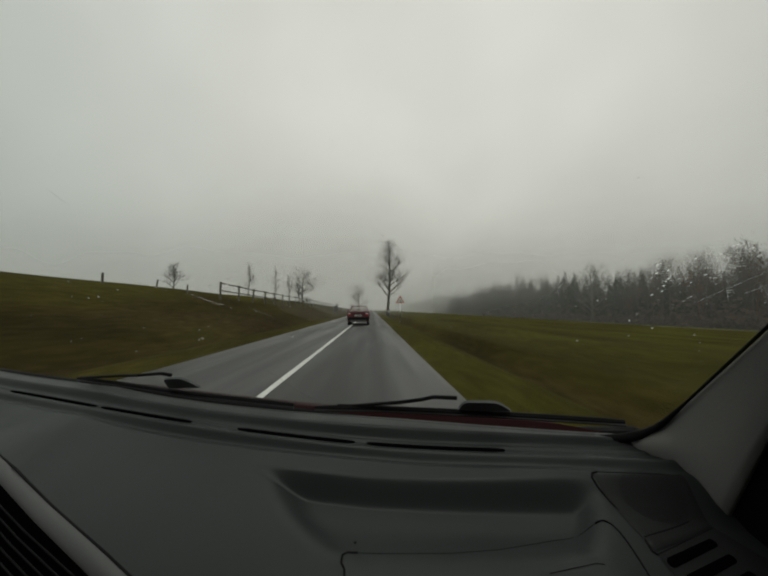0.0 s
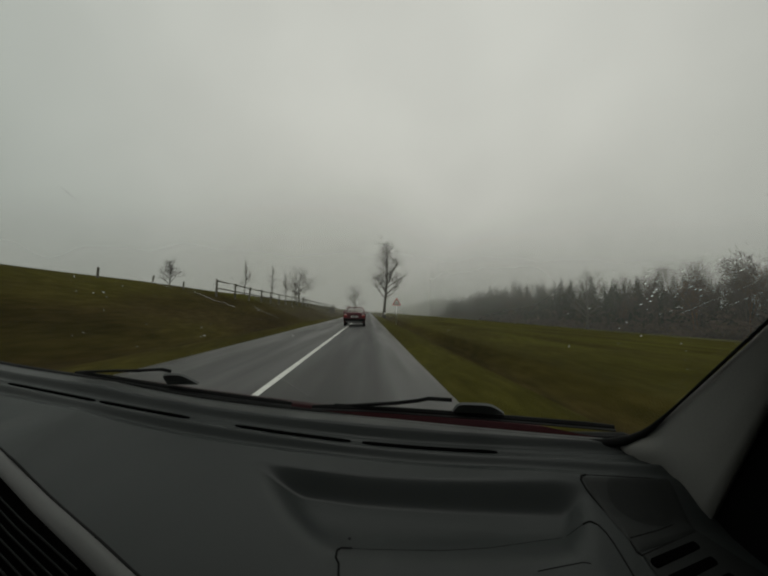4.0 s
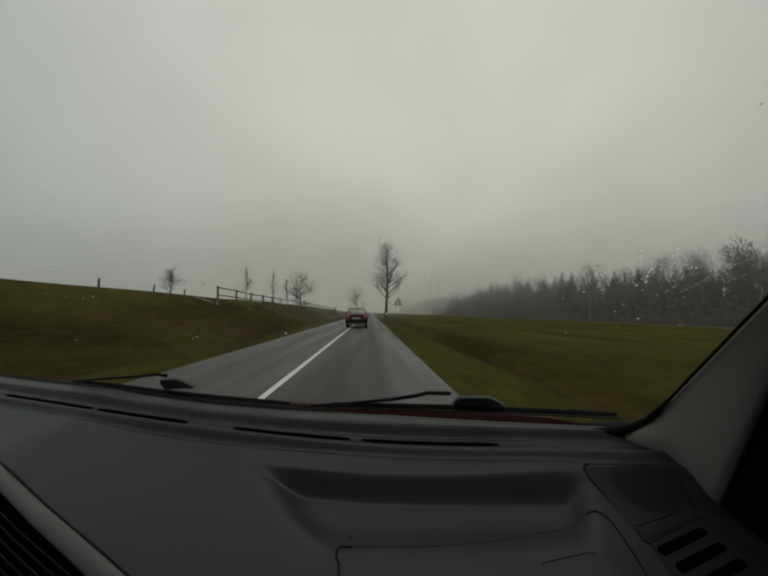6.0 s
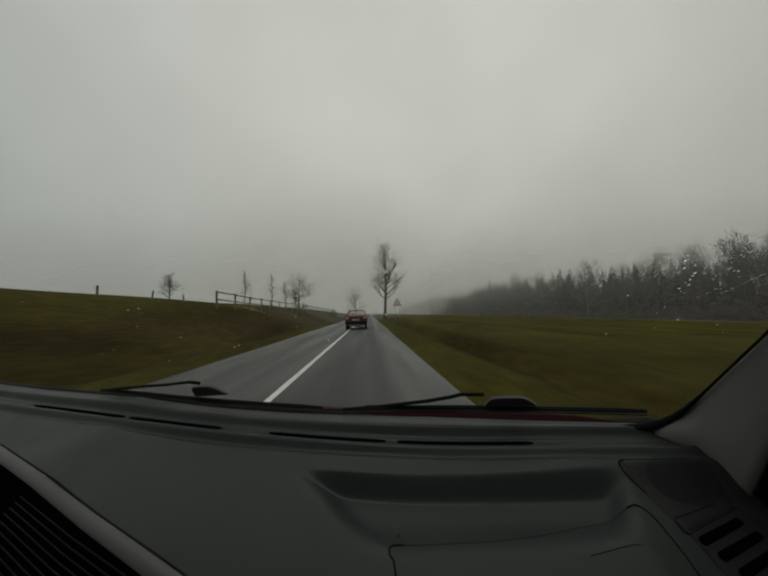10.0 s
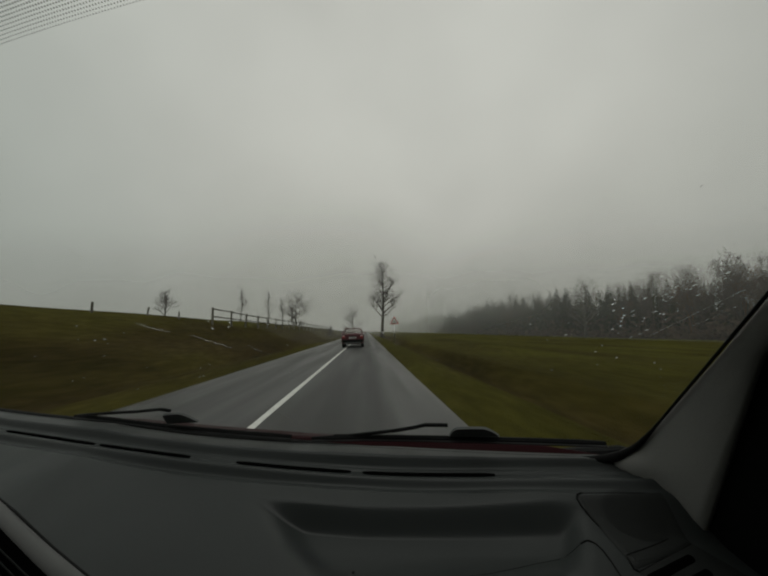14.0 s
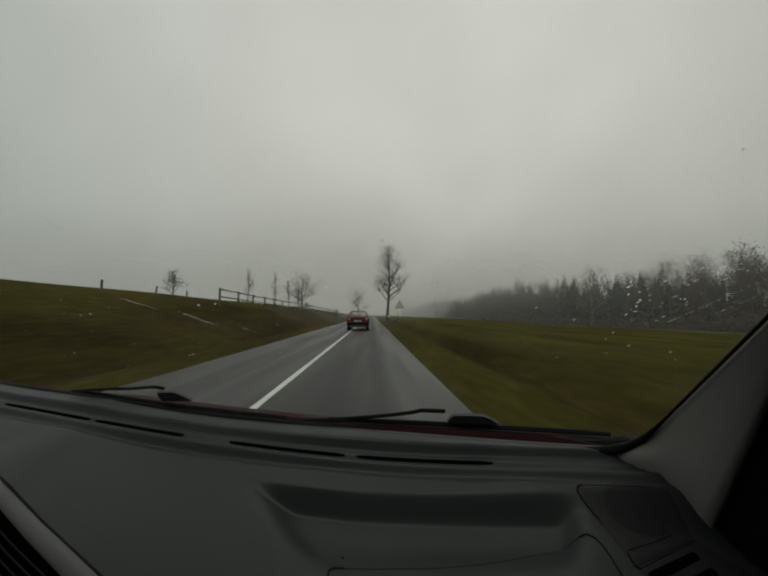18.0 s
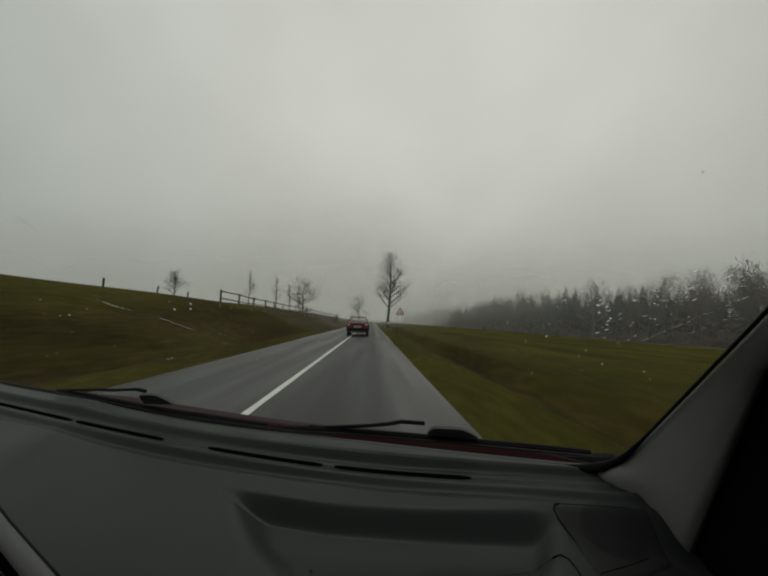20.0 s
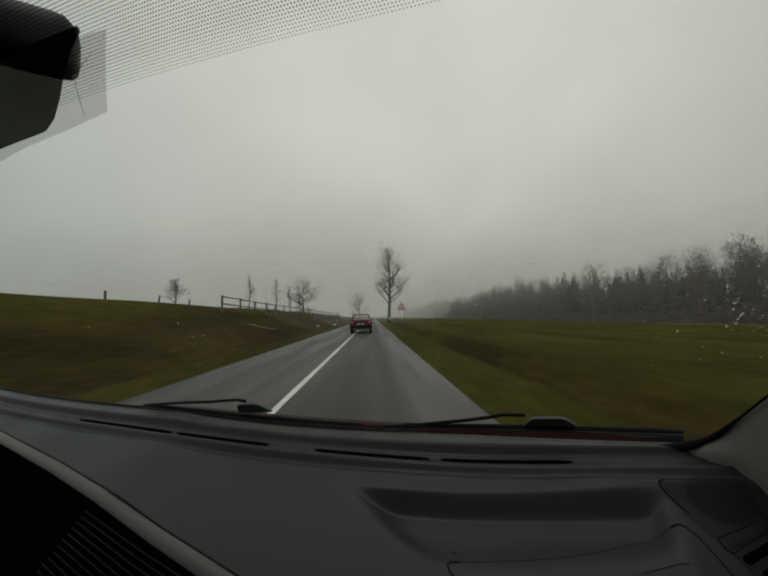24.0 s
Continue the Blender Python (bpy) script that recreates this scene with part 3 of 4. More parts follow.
def build_woods():
    rnd = random.Random(11)
    kinds = {"pine": [conifer(rnd, h) for h in (13, 15, 17, 11)],
             "bare": [broadleaf(rnd, h) for h in (11, 13, 14)],
             "rust": [broadleaf(rnd, h, 1500, 0.19) for h in (8, 10)]}
    sparse = [broadleaf(rnd, h, 300, 0.32, 2) for h in (11, 13, 14)]
    bins = {k: ([], []) for k in kinds}
    y = 6.0
    while y < 640:
        for row in range(7):
            if rnd.random() < 0.08:
                continue
            x = 56 + 3.2 * row + rnd.uniform(-2, 2) + 3.5 * math.sin(y * 0.035)
            yy = y + rnd.uniform(-1.7, 1.7)
            stand = noise.noise(Vector((yy * 0.022, row * 0.1, 0.5)))
            kind = "rust" if rnd.random() < 0.07 and row < 3 else ("pine" if stand + rnd.uniform(-0.35, 0.35) > 0.02 else "bare")
            vs, fs = rnd.choice(kinds[kind] if row < 3 and yy < 230 or kind == "pine" else sparse)
            s, a = rnd.uniform(0.64, 0.93), rnd.uniform(0, 6.28)
            c, sn = math.cos(a) * s, math.sin(a) * s
            z0 = ground_height(x, yy) - 0.2
            V, F = bins[kind]
            o = len(V)
            V += [(x + c * v[0] - sn * v[1], yy + sn * v[0] + c * v[1], z0 + s * v[2]) for v in vs]
            F += [tuple(i + o for i in f) for f in fs]
        y += 2.7 if y < 250 else 4.2
    for kind, m, label in (("pine", M_CONIFER, "dark dense spruce wood across the field"), ("bare", M_BROWNWOOD, "leafless grey-brown trees of the wood edge"), ("rust", M_RUST, "rusty brown autumn beeches in the wood")):
        ob = obj("woods", *bins[kind], m)
        tagged(ob, label, "woods", kind="stuff")
    # a close back row of spruces
    V, F = [], []
    y = 4.0
    while y < 420:
        vs, fs = rnd.choice(kinds["pine"])
        s, a, x, o = rnd.uniform(0.66, 0.86), rnd.uniform(0, 6.28), 80 + rnd.uniform(-2, 2), len(V)
        c, sn, z0 = math.cos(a) * s, math.sin(a) * s, ground_height(80, y) - 0.2
        V += [(x + c * v[0] * 1.5 - sn * v[1] * 1.5, y + sn * v[0] * 1.5 + c * v[1] * 1.5, z0 + s * v[2]) for v in vs]
        F += [tuple(i + o for i in f) for f in fs]
        y += 1.5
    tagged(obj("woods", V, F, M_CONIFER), "close dark spruces deep in the wood", "woods", kind="stuff")
    # the thicket along the wood's foot
    V, F = [], []
    for k in range(34000):
        yy = 6 + 620 * rnd.random() ** 1.4
        deep = rnd.uniform(-1.0, 20) if k < 20000 else rnd.uniform(-2.3, 0.5)
        x = 53 + deep + 3.5 * math.sin(yy * 0.035)
        q = Vector((x, yy, ground_height(x, yy) + abs(rnd.gauss(0, 2.4 if k < 20000 else 0.7)) + 0.1))
        a = Vector((rnd.gauss(0, 0.6), rnd.gauss(0, 0.6), rnd.gauss(0, 1))).normalized()
        b = a.orthogonal().normalized()
        s = rnd.uniform(0.3, 0.95)
        o = len(V)
        V += [q + a * s, q + b * s * 0.4, q - a * s, q - b * s * 0.4]
        F.append((o, o + 1, o + 2, o + 3))
    tagged(obj("thicket", V, F, M_BROWNWOOD), "tangled brown undergrowth along the wood's edge", "undergrowth", kind="stuff")


def blades(name, label, m, count, seed, place, size):
    rnd = random.Random(seed)
    V, F = [], []
    for _ in range(count):
        x, y = place(rnd)
        z = ground_height(x, y) - 0.02
        h = size * rnd.uniform(0.4, 1.2)
        a = rnd.uniform(0, math.pi)
        w = 0.012 + 0.05 * h
        dx, dy = math.cos(a) * w, math.sin(a) * w
        lx, ly = rnd.gauss(0, 0.35) * h, rnd.gauss(0, 0.35) * h
        o = len(V)
        V += [(x - dx, y - dy, z), (x + dx, y + dy, z), (x + lx, y + ly, z + h)]
        F.append((o, o + 1, o + 2))
    tagged(obj(name, V, F, m), label, "grass", kind="stuff")


# ---- roadside furniture ----
def rail_fence():
    fence = thing("rail_fence", "weathered grey two-rail wooden pasture fence on the bank", "fence")
    rnd = random.Random(3)
    tops = []
    for i in range(20):
        y = 27 + 3.4 * i
        x = -11.6 + 0.020 * (y - 27) + rnd.uniform(-0.06, 0.06)
        z = ground_height(x, y)
        bm = box(bmesh.new(), (0.13, 0.13, 1.55), (0, 0, 0.55), 0.02)
        p = part("post", bm, M_RAIL, fence)
        p.location, p.rotation_euler = (x, y, z), (rnd.gauss(0, 0.02), rnd.gauss(0, 0.03), rnd.uniform(-0.2, 0.2))
        tops.append(Vector((x, y, z)))
    for a, b in zip(tops, tops[1:]):
        for h in (1.18, 0.62):
            s = Vector((0.09, 0, h + rnd.uniform(-0.03, 0.03)))
            e = Vector((0.09, 0, h + rnd.uniform(-0.03, 0.03)))
            mid = (a + s).lerp(b + e, 0.5) - Vector((0, 0, rnd.uniform(0, 0.05)))
            v, f = tube([a + s - Vector((0, 0.15, 0)), mid, b + e + Vector((0, 0.15, 0))], [0.05, 0.046, 0.042], 7)
            obj("rail", v, f, M_RAIL, fence, smooth=True)


def crest_posts():
    rnd = random.Random(8)
    first = None
    for i, y in enumerate((17.5, 22.0, 24.6)):
        x = -13.0 + rnd.uniform(-0.5, 0.5)
        m = pose(x, y, ground_height(x, y) - 0.1, rnd.gauss(0, 2), rnd.gauss(0, 2), rnd.uniform(0, 90))
        if not first:
            first = part("fence_post", box(bmesh.new(), (0.09, 0.09, 0.62), (0, 0, 0.31), 0.02), M_RAIL)
            tagged(first, "short weathered wooden post on the bank", "post", "posts along the bank")
            first.matrix_basis = m
        else:
            copy_thing(first, m)


def warning_sign(x, y):
    s = thing("warning_sign", "triangular red-bordered warning sign on a grey post", "road sign", (x, y, ground_height(x, y)))
    v, f = tube([(0, 0, -0.3), (0, 0, 2.35)], [0.032, 0.032], 12)
    obj("post", v, f, M_CHROME, s, "galvanised steel post", True)

    def plate(name, r, y0, m, label, thick=0.008):
        bm = bmesh.new()
        c = Vector((0, y0, 2.25))
        ring = []
        for k in range(3):
            a = math.pi / 2 + k * 2 * math.pi / 3
            for da in (-0.16, 0, 0.16):
                rr = r * (1.0 if da == 0 else 0.955)
                ring.append(bm.verts.new(c + Vector((math.cos(a + da * 0.35) * rr, 0, math.sin(a + da * 0.35) * rr))))
        face = bm.faces.new(ring)
        got = bmesh.ops.extrude_face_region(bm, geom=[face])["geom"]
        bmesh.ops.translate(bm, vec=(0, thick, 0), verts=[g for g in got if isinstance(g, bmesh.types.BMVert)])
        bmesh.ops.recalc_face_normals(bm, faces=bm.faces)
        part(name, bm, m, s, label)

    plate("border", 0.52, -0.045, M_SIGNRED, "red enamel triangle")
    plate("panel", 0.36, -0.052, M_SIGNWHITE, "white inner panel", 0.006)
    bm = bmesh.new()
    box(bm, (0.10, 0.006, 0.05), (-0.02, -0.056, 2.24), 0.002)
    box(bm, (0.05, 0.006, 0.14), (0.05, -0.056, 2.18), 0.002, (0, 18, 0))
    part("pictogram", bm, M_SIGNBLACK, s, "small black symbol")


def red_car(x, y):
    """A small red saloon, seen from behind; its tail stands at y."""
    c = thing("red_car", "dark red saloon car with lit tail lamps on wet asphalt", "car", (x, y, 0.02))
    # rings across the body from tail to nose: y, half width at sill, belt, roof and their heights
    rings = [(0.00, 0.70, 0.78, 0.77, 0.36, 0.74, 0.93), (0.10, 0.76, 0.83, 0.80, 0.26, 0.76, 0.99), (0.55, 0.78, 0.84, 0.79, 0.22, 0.80, 1.01),
             (1.2, 0.78, 0.84, 0.80, 0.22, 0.80, 0.98), (2.9, 0.78, 0.84, 0.78, 0.22, 0.78, 0.96), (3.7, 0.76, 0.80, 0.68, 0.24, 0.70, 0.84), (3.95, 0.66, 0.70, 0.60, 0.34, 0.58, 0.70)]
    V = []
    for ry, a, b, t, z0, z1, z2 in rings:
        V += [(-a, ry, z0), (-b, ry, (z0 + z1) / 2 + 0.05), (-b, ry, z1), (-t, ry, z2), (0, ry, z2 + 0.02), (t, ry, z2), (b, ry, z1), (b, ry, (z0 + z1) / 2 + 0.05), (a, ry, z0)]
    n = 9
    F = [(i * n + j, i * n + j + 1, (i + 1) * n + j + 1, (i + 1) * n + j) for i in range(len(rings) - 1) for j in range(n - 1)]
    F += [tuple(range(n))[::-1], tuple(range((len(rings) - 1) * n, len(rings) * n))]
    F += [(i * n, (i + 1) * n, (i + 1) * n + n - 1, i * n + n - 1) for i in range(len(rings) - 1)]
    obj("body", V, F, M_CARRED, c, "red painted lower body")
    # cabin with raked screens
    bot, top = [(-0.76, 0.42, 0.98), (0.76, 0.42, 0.98), (0.76, 2.75, 0.96), (-0.76, 2.75, 0.96)], [(-0.56, 0.98, 1.38), (0.56, 0.98, 1.38), (0.56, 2.05, 1.39), (-0.56, 2.05, 1.39)]
    obj("cabin", bot + top, [(0, 4, 5, 1)[::-1], (1, 5, 6, 2)[::-1], (2, 6, 7, 3)[::-1], (3, 7, 4, 0)[::-1]], M_CARGLASS, c, "dark cabin glass")
    bm = box(bmesh.new(), (1.16, 1.14, 0.055), (0, 1.52, 1.405), 0.022)
    part("roof", bm, M_CARRED, c)
    for s in (-1, 1):
        v, f = tube([(s * 0.755, 0.42, 0.98), (s * 0.565, 0.98, 1.40)], [0.05, 0.035], 6)
        obj("rear_pillar", v, f, M_CARRED, c)
        v, f = tube([(s * 0.755, 2.75, 0.96), (s * 0.565, 2.05, 1.40)], [0.03, 0.03], 6)
        obj("front_pillar", v, f, M_CARRED, c)
        lamp = part("tail_lamp", box(bmesh.new(), (0.20, 0.06, 0.17), (s * 0.655, 0.0, 0.77), 0.02), M_LAMP, c, "lit red tail lamp")
        part("indicator_lens", box(bmesh.new(), (0.19, 0.02, 0.05), (s * 0.655, -0.03, 0.845), 0.008), M_SIGNWHITE, lamp, "pale lens")
        part("wing_mirror", box(bmesh.new(), (0.16, 0.07, 0.11), (s * 0.92, 2.45, 1.02), 0.025), M_CARRED, c)
        for wy in (0.68, 3.15):
            v, f = tube([(s * 0.62, wy, 0.28), (s * 0.64, wy, 0.28), (s * 0.78, wy, 0.28), (s * 0.80, wy, 0.28)], [0.24, 0.285, 0.285, 0.24], 20)
            w = obj("wheel", v, f, M_TYRE, c, "wet black tyre", True)
            v, f = tube([(s * 0.795, wy, 0.28), (s * 0.812, wy, 0.28)], [0.17, 0.15], 16)
            obj("rim", v, f, M_CHROME, w, "grey steel rim", True)
    part("bumper", box(bmesh.new(), (1.56, 0.16, 0.20), (0, 0.01, 0.47), 0.05), M_DASH_DARK, c, "dark plastic bumper")
    part("bumper_strip", box(bmesh.new(), (1.40, 0.04, 0.05), (0, -0.075, 0.50), 0.012), M_BLACK, c, "black rub strip")
    part("valance", box(bmesh.new(), (1.20, 0.10, 0.10), (0, 0.00, 0.33), 0.02), M_STRIP, c, "grey lower skirt wet with spray")
    plate = part("number_plate", box(bmesh.new(), (0.50, 0.02, 0.11), (0, -0.02, 0.70), 0.006), M_PLATE, c, "white plate")
    part("plate_bar", box(bmesh.new(), (0.38, 0.006, 0.045), (0.02, -0.033, 0.70), 0.001), M_SIGNBLACK, plate)
    part("boot_handle", box(bmesh.new(), (0.46, 0.03, 0.035), (0, -0.015, 0.80), 0.01), M_BLACK, c)
    v, f = tube([(-0.45, -0.10, 0.27), (-0.45, 0.4, 0.28)], [0.025, 0.025], 10)
    obj("exhaust_pipe", v, f, M_CHROME, c, smooth=True)


# ---- the car that carries the camera ----
host = thing("car_cabin", "dark grey car cabin with a red bonnet behind a wet windscreen", "car")

TRIM_N = (-0.49, -0.872)
STRIP = [(-1.4, 1.1365), (-1.25, 1.0475), (-1.06, 0.9295), (-0.81, 0.7785), (-0.63, 0.6675), (-0.47, 0.5725), (-0.335, 0.4955), (-0.2, 0.4155), (-0.12, 0.3575)]


def trim_side(x, y):
    """Distance past the seam where the pad ends beside the centre console."""
    for (x0, y0), (x1, y1) in zip(STRIP, STRIP[1:]):
        if x < x1 or x1 == STRIP[-1][0]:
            return (y0 + (y1 - y0) * (x - x0) / (x1 - x0) - y) * 0.87


def tray(x, y):
    """How far the hollow in front of the passenger is let into the pad."""
    v = rail(x) - y
    left, right = -0.165 + 0.85 * (v - 0.06), 0.318 - 0.45 * (v - 0.05)
    inside = ease(left - 0.03, left + 0.065, x) * ease(right, right - 0.04, x)
    back = 0.064 - 0.06 * max(0.0, x)
    return inside * ease(back - 0.004, back + 0.013, v) * ease(0.195 - 0.16 * max(0.0, x), 0.100 - 0.08 * max(0.0, x), v)


def dash_top(x, y):
    return dash_height(x, y) - 0.032 * tray(x, y)


def build_dashboard():
    xs = [-1.618 + 0.0085 * i for i in range(262)]
    vs = [-0.075 + 0.002 * i for i in range(86)] + [0.0985 + 0.0045 * i for i in range(51)] + [0.33, 0.345, 0.36]
    V, n = [], len(vs)
    for x in xs:
        lo = -(glass_foot(x)[0] - rail(x)) - 0.012
        for v in vs:
            vv = max(v, lo) if v < 0 else v
            y = rail(x) - vv
            z = dash_top(x, y)
            if v == vs[-1]:
                z -= 0.25
            V.append((x, y, z))
    faces = []
    for f in grid_faces(len(xs), n):
        ring = []
        for a, b in zip(f, f[1:] + f[:1]):
            p, q = V[a], V[b]
            da, db = trim_side(p[0], p[1]), trim_side(q[0], q[1])
            if da <= 0.003:
                ring.append(a)
            if (da <= 0.003) != (db <= 0.003):
                t = (0.003 - da) / (db - da)
                V.append(tuple(p[k] + (q[k] - p[k]) * t for k in range(3)))
                ring.append(len(V) - 1)
        if len(ring) > 2:
            faces.append(tuple(ring))
    dash = obj("dashboard", V, faces, M_DASH, host, "dark grey grained plastic dashboard", True)
    # defroster slots
    for a, b in ((-0.91, -0.5935), (-0.579, -0.346), (-0.245, -0.025), (-0.0047, 0.215)):
        W, F, m = [], [], 24
        for i in range(m):
            x = a + (b - a) * i / (m - 1)
            w = 0.0052 * (0.35 if i in (0, m - 1) else 0.8 if i in (1, m - 2) else 1.0)
            for dv, dz in ((-w, 0.0024), (-w, -0.004), (w, -0.004), (w, 0.0024)):
                y = rail(x) - dv + 0.008
                W.append((x, y, dash_height(x, rail(x)) + dz))
            if i:
                o = 4 * i
                F += [(o - 4, o - 3, o + 1, o), (o - 3, o - 2, o + 2, o + 1), (o - 2, o - 1, o + 3, o + 2), (o - 1, o - 4, o, o + 3)]
        obj("air_slot", W, F, M_UNLIT, dash, "narrow black defroster slot")
    seam(dash, "lid_seam", [(-0.022, 0.36), (-0.027, 0.4394), (-0.0315, 0.4484), (-0.0312, 0.4611), (-0.0259, 0.4672), (-0.0128, 0.4668)], 0.0017)
    seam(dash, "lid_seam", [(-0.0128, 0.4668), (0.0984, 0.4547), (0.1587, 0.4566), (0.2249, 0.4680), (0.262, 0.4720), (0.2875, 0.4673)], 0.00035)
    seam(dash, "lid_seam", [(0.2875, 0.4673), (0.2975, 0.4655), (0.305, 0.4613), (0.3088, 0.4525), (0.3098, 0.440), (0.309, 0.420), (0.3075, 0.403), (0.300, 0.36)], 0.0014)
    seam(dash, "lid_seam", [(0.1996, 0.4116), (0.2316, 0.4149), (0.2552, 0.4170), (0.2637, 0.4147)], 0.0005)
    seam(dash, "grille_seam", [(0.436, 0.507), (0.361, 0.5162), (0.3255, 0.5195)], 0.0006)
    seam(dash, "grille_seam", [(0.3255, 0.5195), (0.3180, 0.5180), (0.3145, 0.5135), (0.3165, 0.505), (0.3296, 0.478), (0.3360, 0.449), (0.3335, 0.4335), (0.3375, 0.4305)], 0.0018)
    seam(dash, "grille_seam", [(0.3375, 0.4305), (0.384, 0.4485), (0.445, 0.4715)], 0.0013)
    # the loudspeaker's cover, set a little proud, with a lip across its lower end
    V = []
    for i in range(25):
        for j in range(25):
            u, w = i / 24, j / 24
            x = (0.3175 + 0.122 * u) * (1 - w) + (0.3372 + 0.108 * u) * w
            y = (0.5160 - 0.009 * u) * (1 - w) + (0.4335 + 0.037 * u) * w
            V.append((x, y, dash_height(x, y) + 0.0028 - (0.0018 if 0 in (i, j) or 24 in (i, j) else 0)))
    obj("speaker_grille", V, grid_faces(25, 25), M_GRILLE, dash, "finely perforated dark loudspeaker cover", True)
    seam(dash, "grille_seam", [(0.3367, 0.4480), (0.376, 0.4606), (0.416, 0.4738)], 0.0010, 0.0026)
    V, F = [], []
    for i in range(66):
        for j in range(40):
            x, y = 0.340 + 0.0014 * (i + 0.5 * (j % 2)), 0.465 + 0.0014 * j
            if ((x - 0.385) / 0.042) ** 2 + ((y - 0.4935) / 0.0255) ** 2 < 1:
                z, o = dash_height(x, y) + 0.0034, len(V)
                V += [(x - 0.00055, y, z), (x, y - 0.00055, z), (x + 0.00055, y, z), (x, y + 0.00055, z)]
                F.append((o, o + 1, o + 2, o + 3))
    tagged(obj("perforation", V, F, M_DASH_DARK, dash), kind="stuff")
    # side air vent: dark mouth with tilted blades
    bm = bmesh.new()
    c = [(0.338, 0.429), (0.446, 0.470), (0.49, 0.43), (0.40, 0.35), (0.335, 0.35)]
    bm.faces.new([bm.verts.new((x, y, dash_height(x, y) + 0.002)) for x, y in c][::-1])
    vent = part("side_vent", bm, M_GRILLE, dash, "side air vent")
    for k in range(3):
        bm = bmesh.new()
        quad = []
        for n, (ex, ey) in enumerate(((0.345, 0.4205), (0.424, 0.450))):
            for j in range(6):
                t = math.radians(22.5 + (90 if n == 0 else -90) + 180 * j / 5)
                quad.append((ex + 0.006 * k + 0.0040 * math.cos(t), ey - 0.0165 * k + 0.0040 * math.sin(t)))
        face = bm.faces.new([bm.verts.new((x, y, dash_height(x, y) + 0.0045)) for x, y in quad])
        low = bmesh.ops.extrude_face_region(bm, geom=[face])["geom"]
        bmesh.ops.translate(bm, vec=(0, 0, -0.004), verts=[g for g in low if isinstance(g, bmesh.types.BMVert)])
        part("vent_opening", bm, M_UNLIT, vent, "black vent opening")
    # the pale strip round the centre console, and the console below it
    V, F = [], []
    for i, (x, y) in enumerate(STRIP):
        z = dash_height(x, y)
        for s, dz in ((-0.010, -0.006), (0.001, -0.003), (0.005, 0.0005), (0.012, 0.0), (0.0195, -0.0025), (0.0225, -0.009)):
            V.append((x + TRIM_N[0] * s, y + TRIM_N[1] * s, z + dz - 0.18 * s))
    F = [f[::-1] for f in grid_faces(len(STRIP), 6)]
    obj("trim_strip", V, F, M_STRIP, dash, "satin grey strip round the console", True)
    seam(dash, "strip_seam", [(x + TRIM_N[0] * 0.003, y + TRIM_N[1] * 0.003) for x, y in STRIP], 0.0026, 0.0)
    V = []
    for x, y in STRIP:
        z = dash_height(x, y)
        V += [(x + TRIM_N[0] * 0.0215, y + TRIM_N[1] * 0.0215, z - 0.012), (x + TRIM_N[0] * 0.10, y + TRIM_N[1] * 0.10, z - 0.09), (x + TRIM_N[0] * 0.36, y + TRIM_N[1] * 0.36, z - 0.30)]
    # this near-black also carries the shade the console lies in
    stack = obj("centre_console", V, [f[::-1] for f in grid_faces(len(STRIP), 3)], M_UNLIT, dash, "black centre console with its shade painted in")
    for k in range(12):
        pts = []
        for n, (x, y) in enumerate(STRIP[4:7]):
            d = 0.035 + 0.0062 * k - 0.003 * n
            pts.append((x + TRIM_N[0] * d, y + TRIM_N[1] * d, dash_height(x, y) - 0.012 - 0.99 * (d - 0.0215) + 0.0012))
        v, f = tube(pts, [0.0013] * 3, 6)
        obj("console_rib", v, f, M_DASH_DARK, stack)
    # screw hole in the pad
    v, f = tube([(-0.017, 0.4885, dash_top(-0.017, 0.4885) - 0.003), (-0.017, 0.4885, dash_top(-0.017, 0.4885) + 0.0008)], [0.0022, 0.0022], 10)
    obj("screw_hole", v, f, M_BLACK, dash)


def seam(parent, name, plan, r, lift=0.0003):
    pts = []
    for (x0, y0), (x1, y1) in zip(plan, plan[1:]):
        for k in range(5):
            t = k / 5
            x, y = x0 + (x1 - x0) * t, y0 + (y1 - y0) * t
            pts.append((x, y, dash_top(x, y) + lift))
    pts.append((*plan[-1], dash_top(*plan[-1]) + lift))
    v, f = tube(pts, [r * 0.8] * len(pts), 6)
    obj(name, v, f, M_BLACK, parent, "dark panel gap", True)


def glass_edge(z):
    """The glass's side edge, rounding out of the lower corner."""
    z = max(z, 0.985)
    return 0.421 - 0.20 * (z - 1.029) - 0.024 * math.exp(-(z - 0.9877) / 0.012)


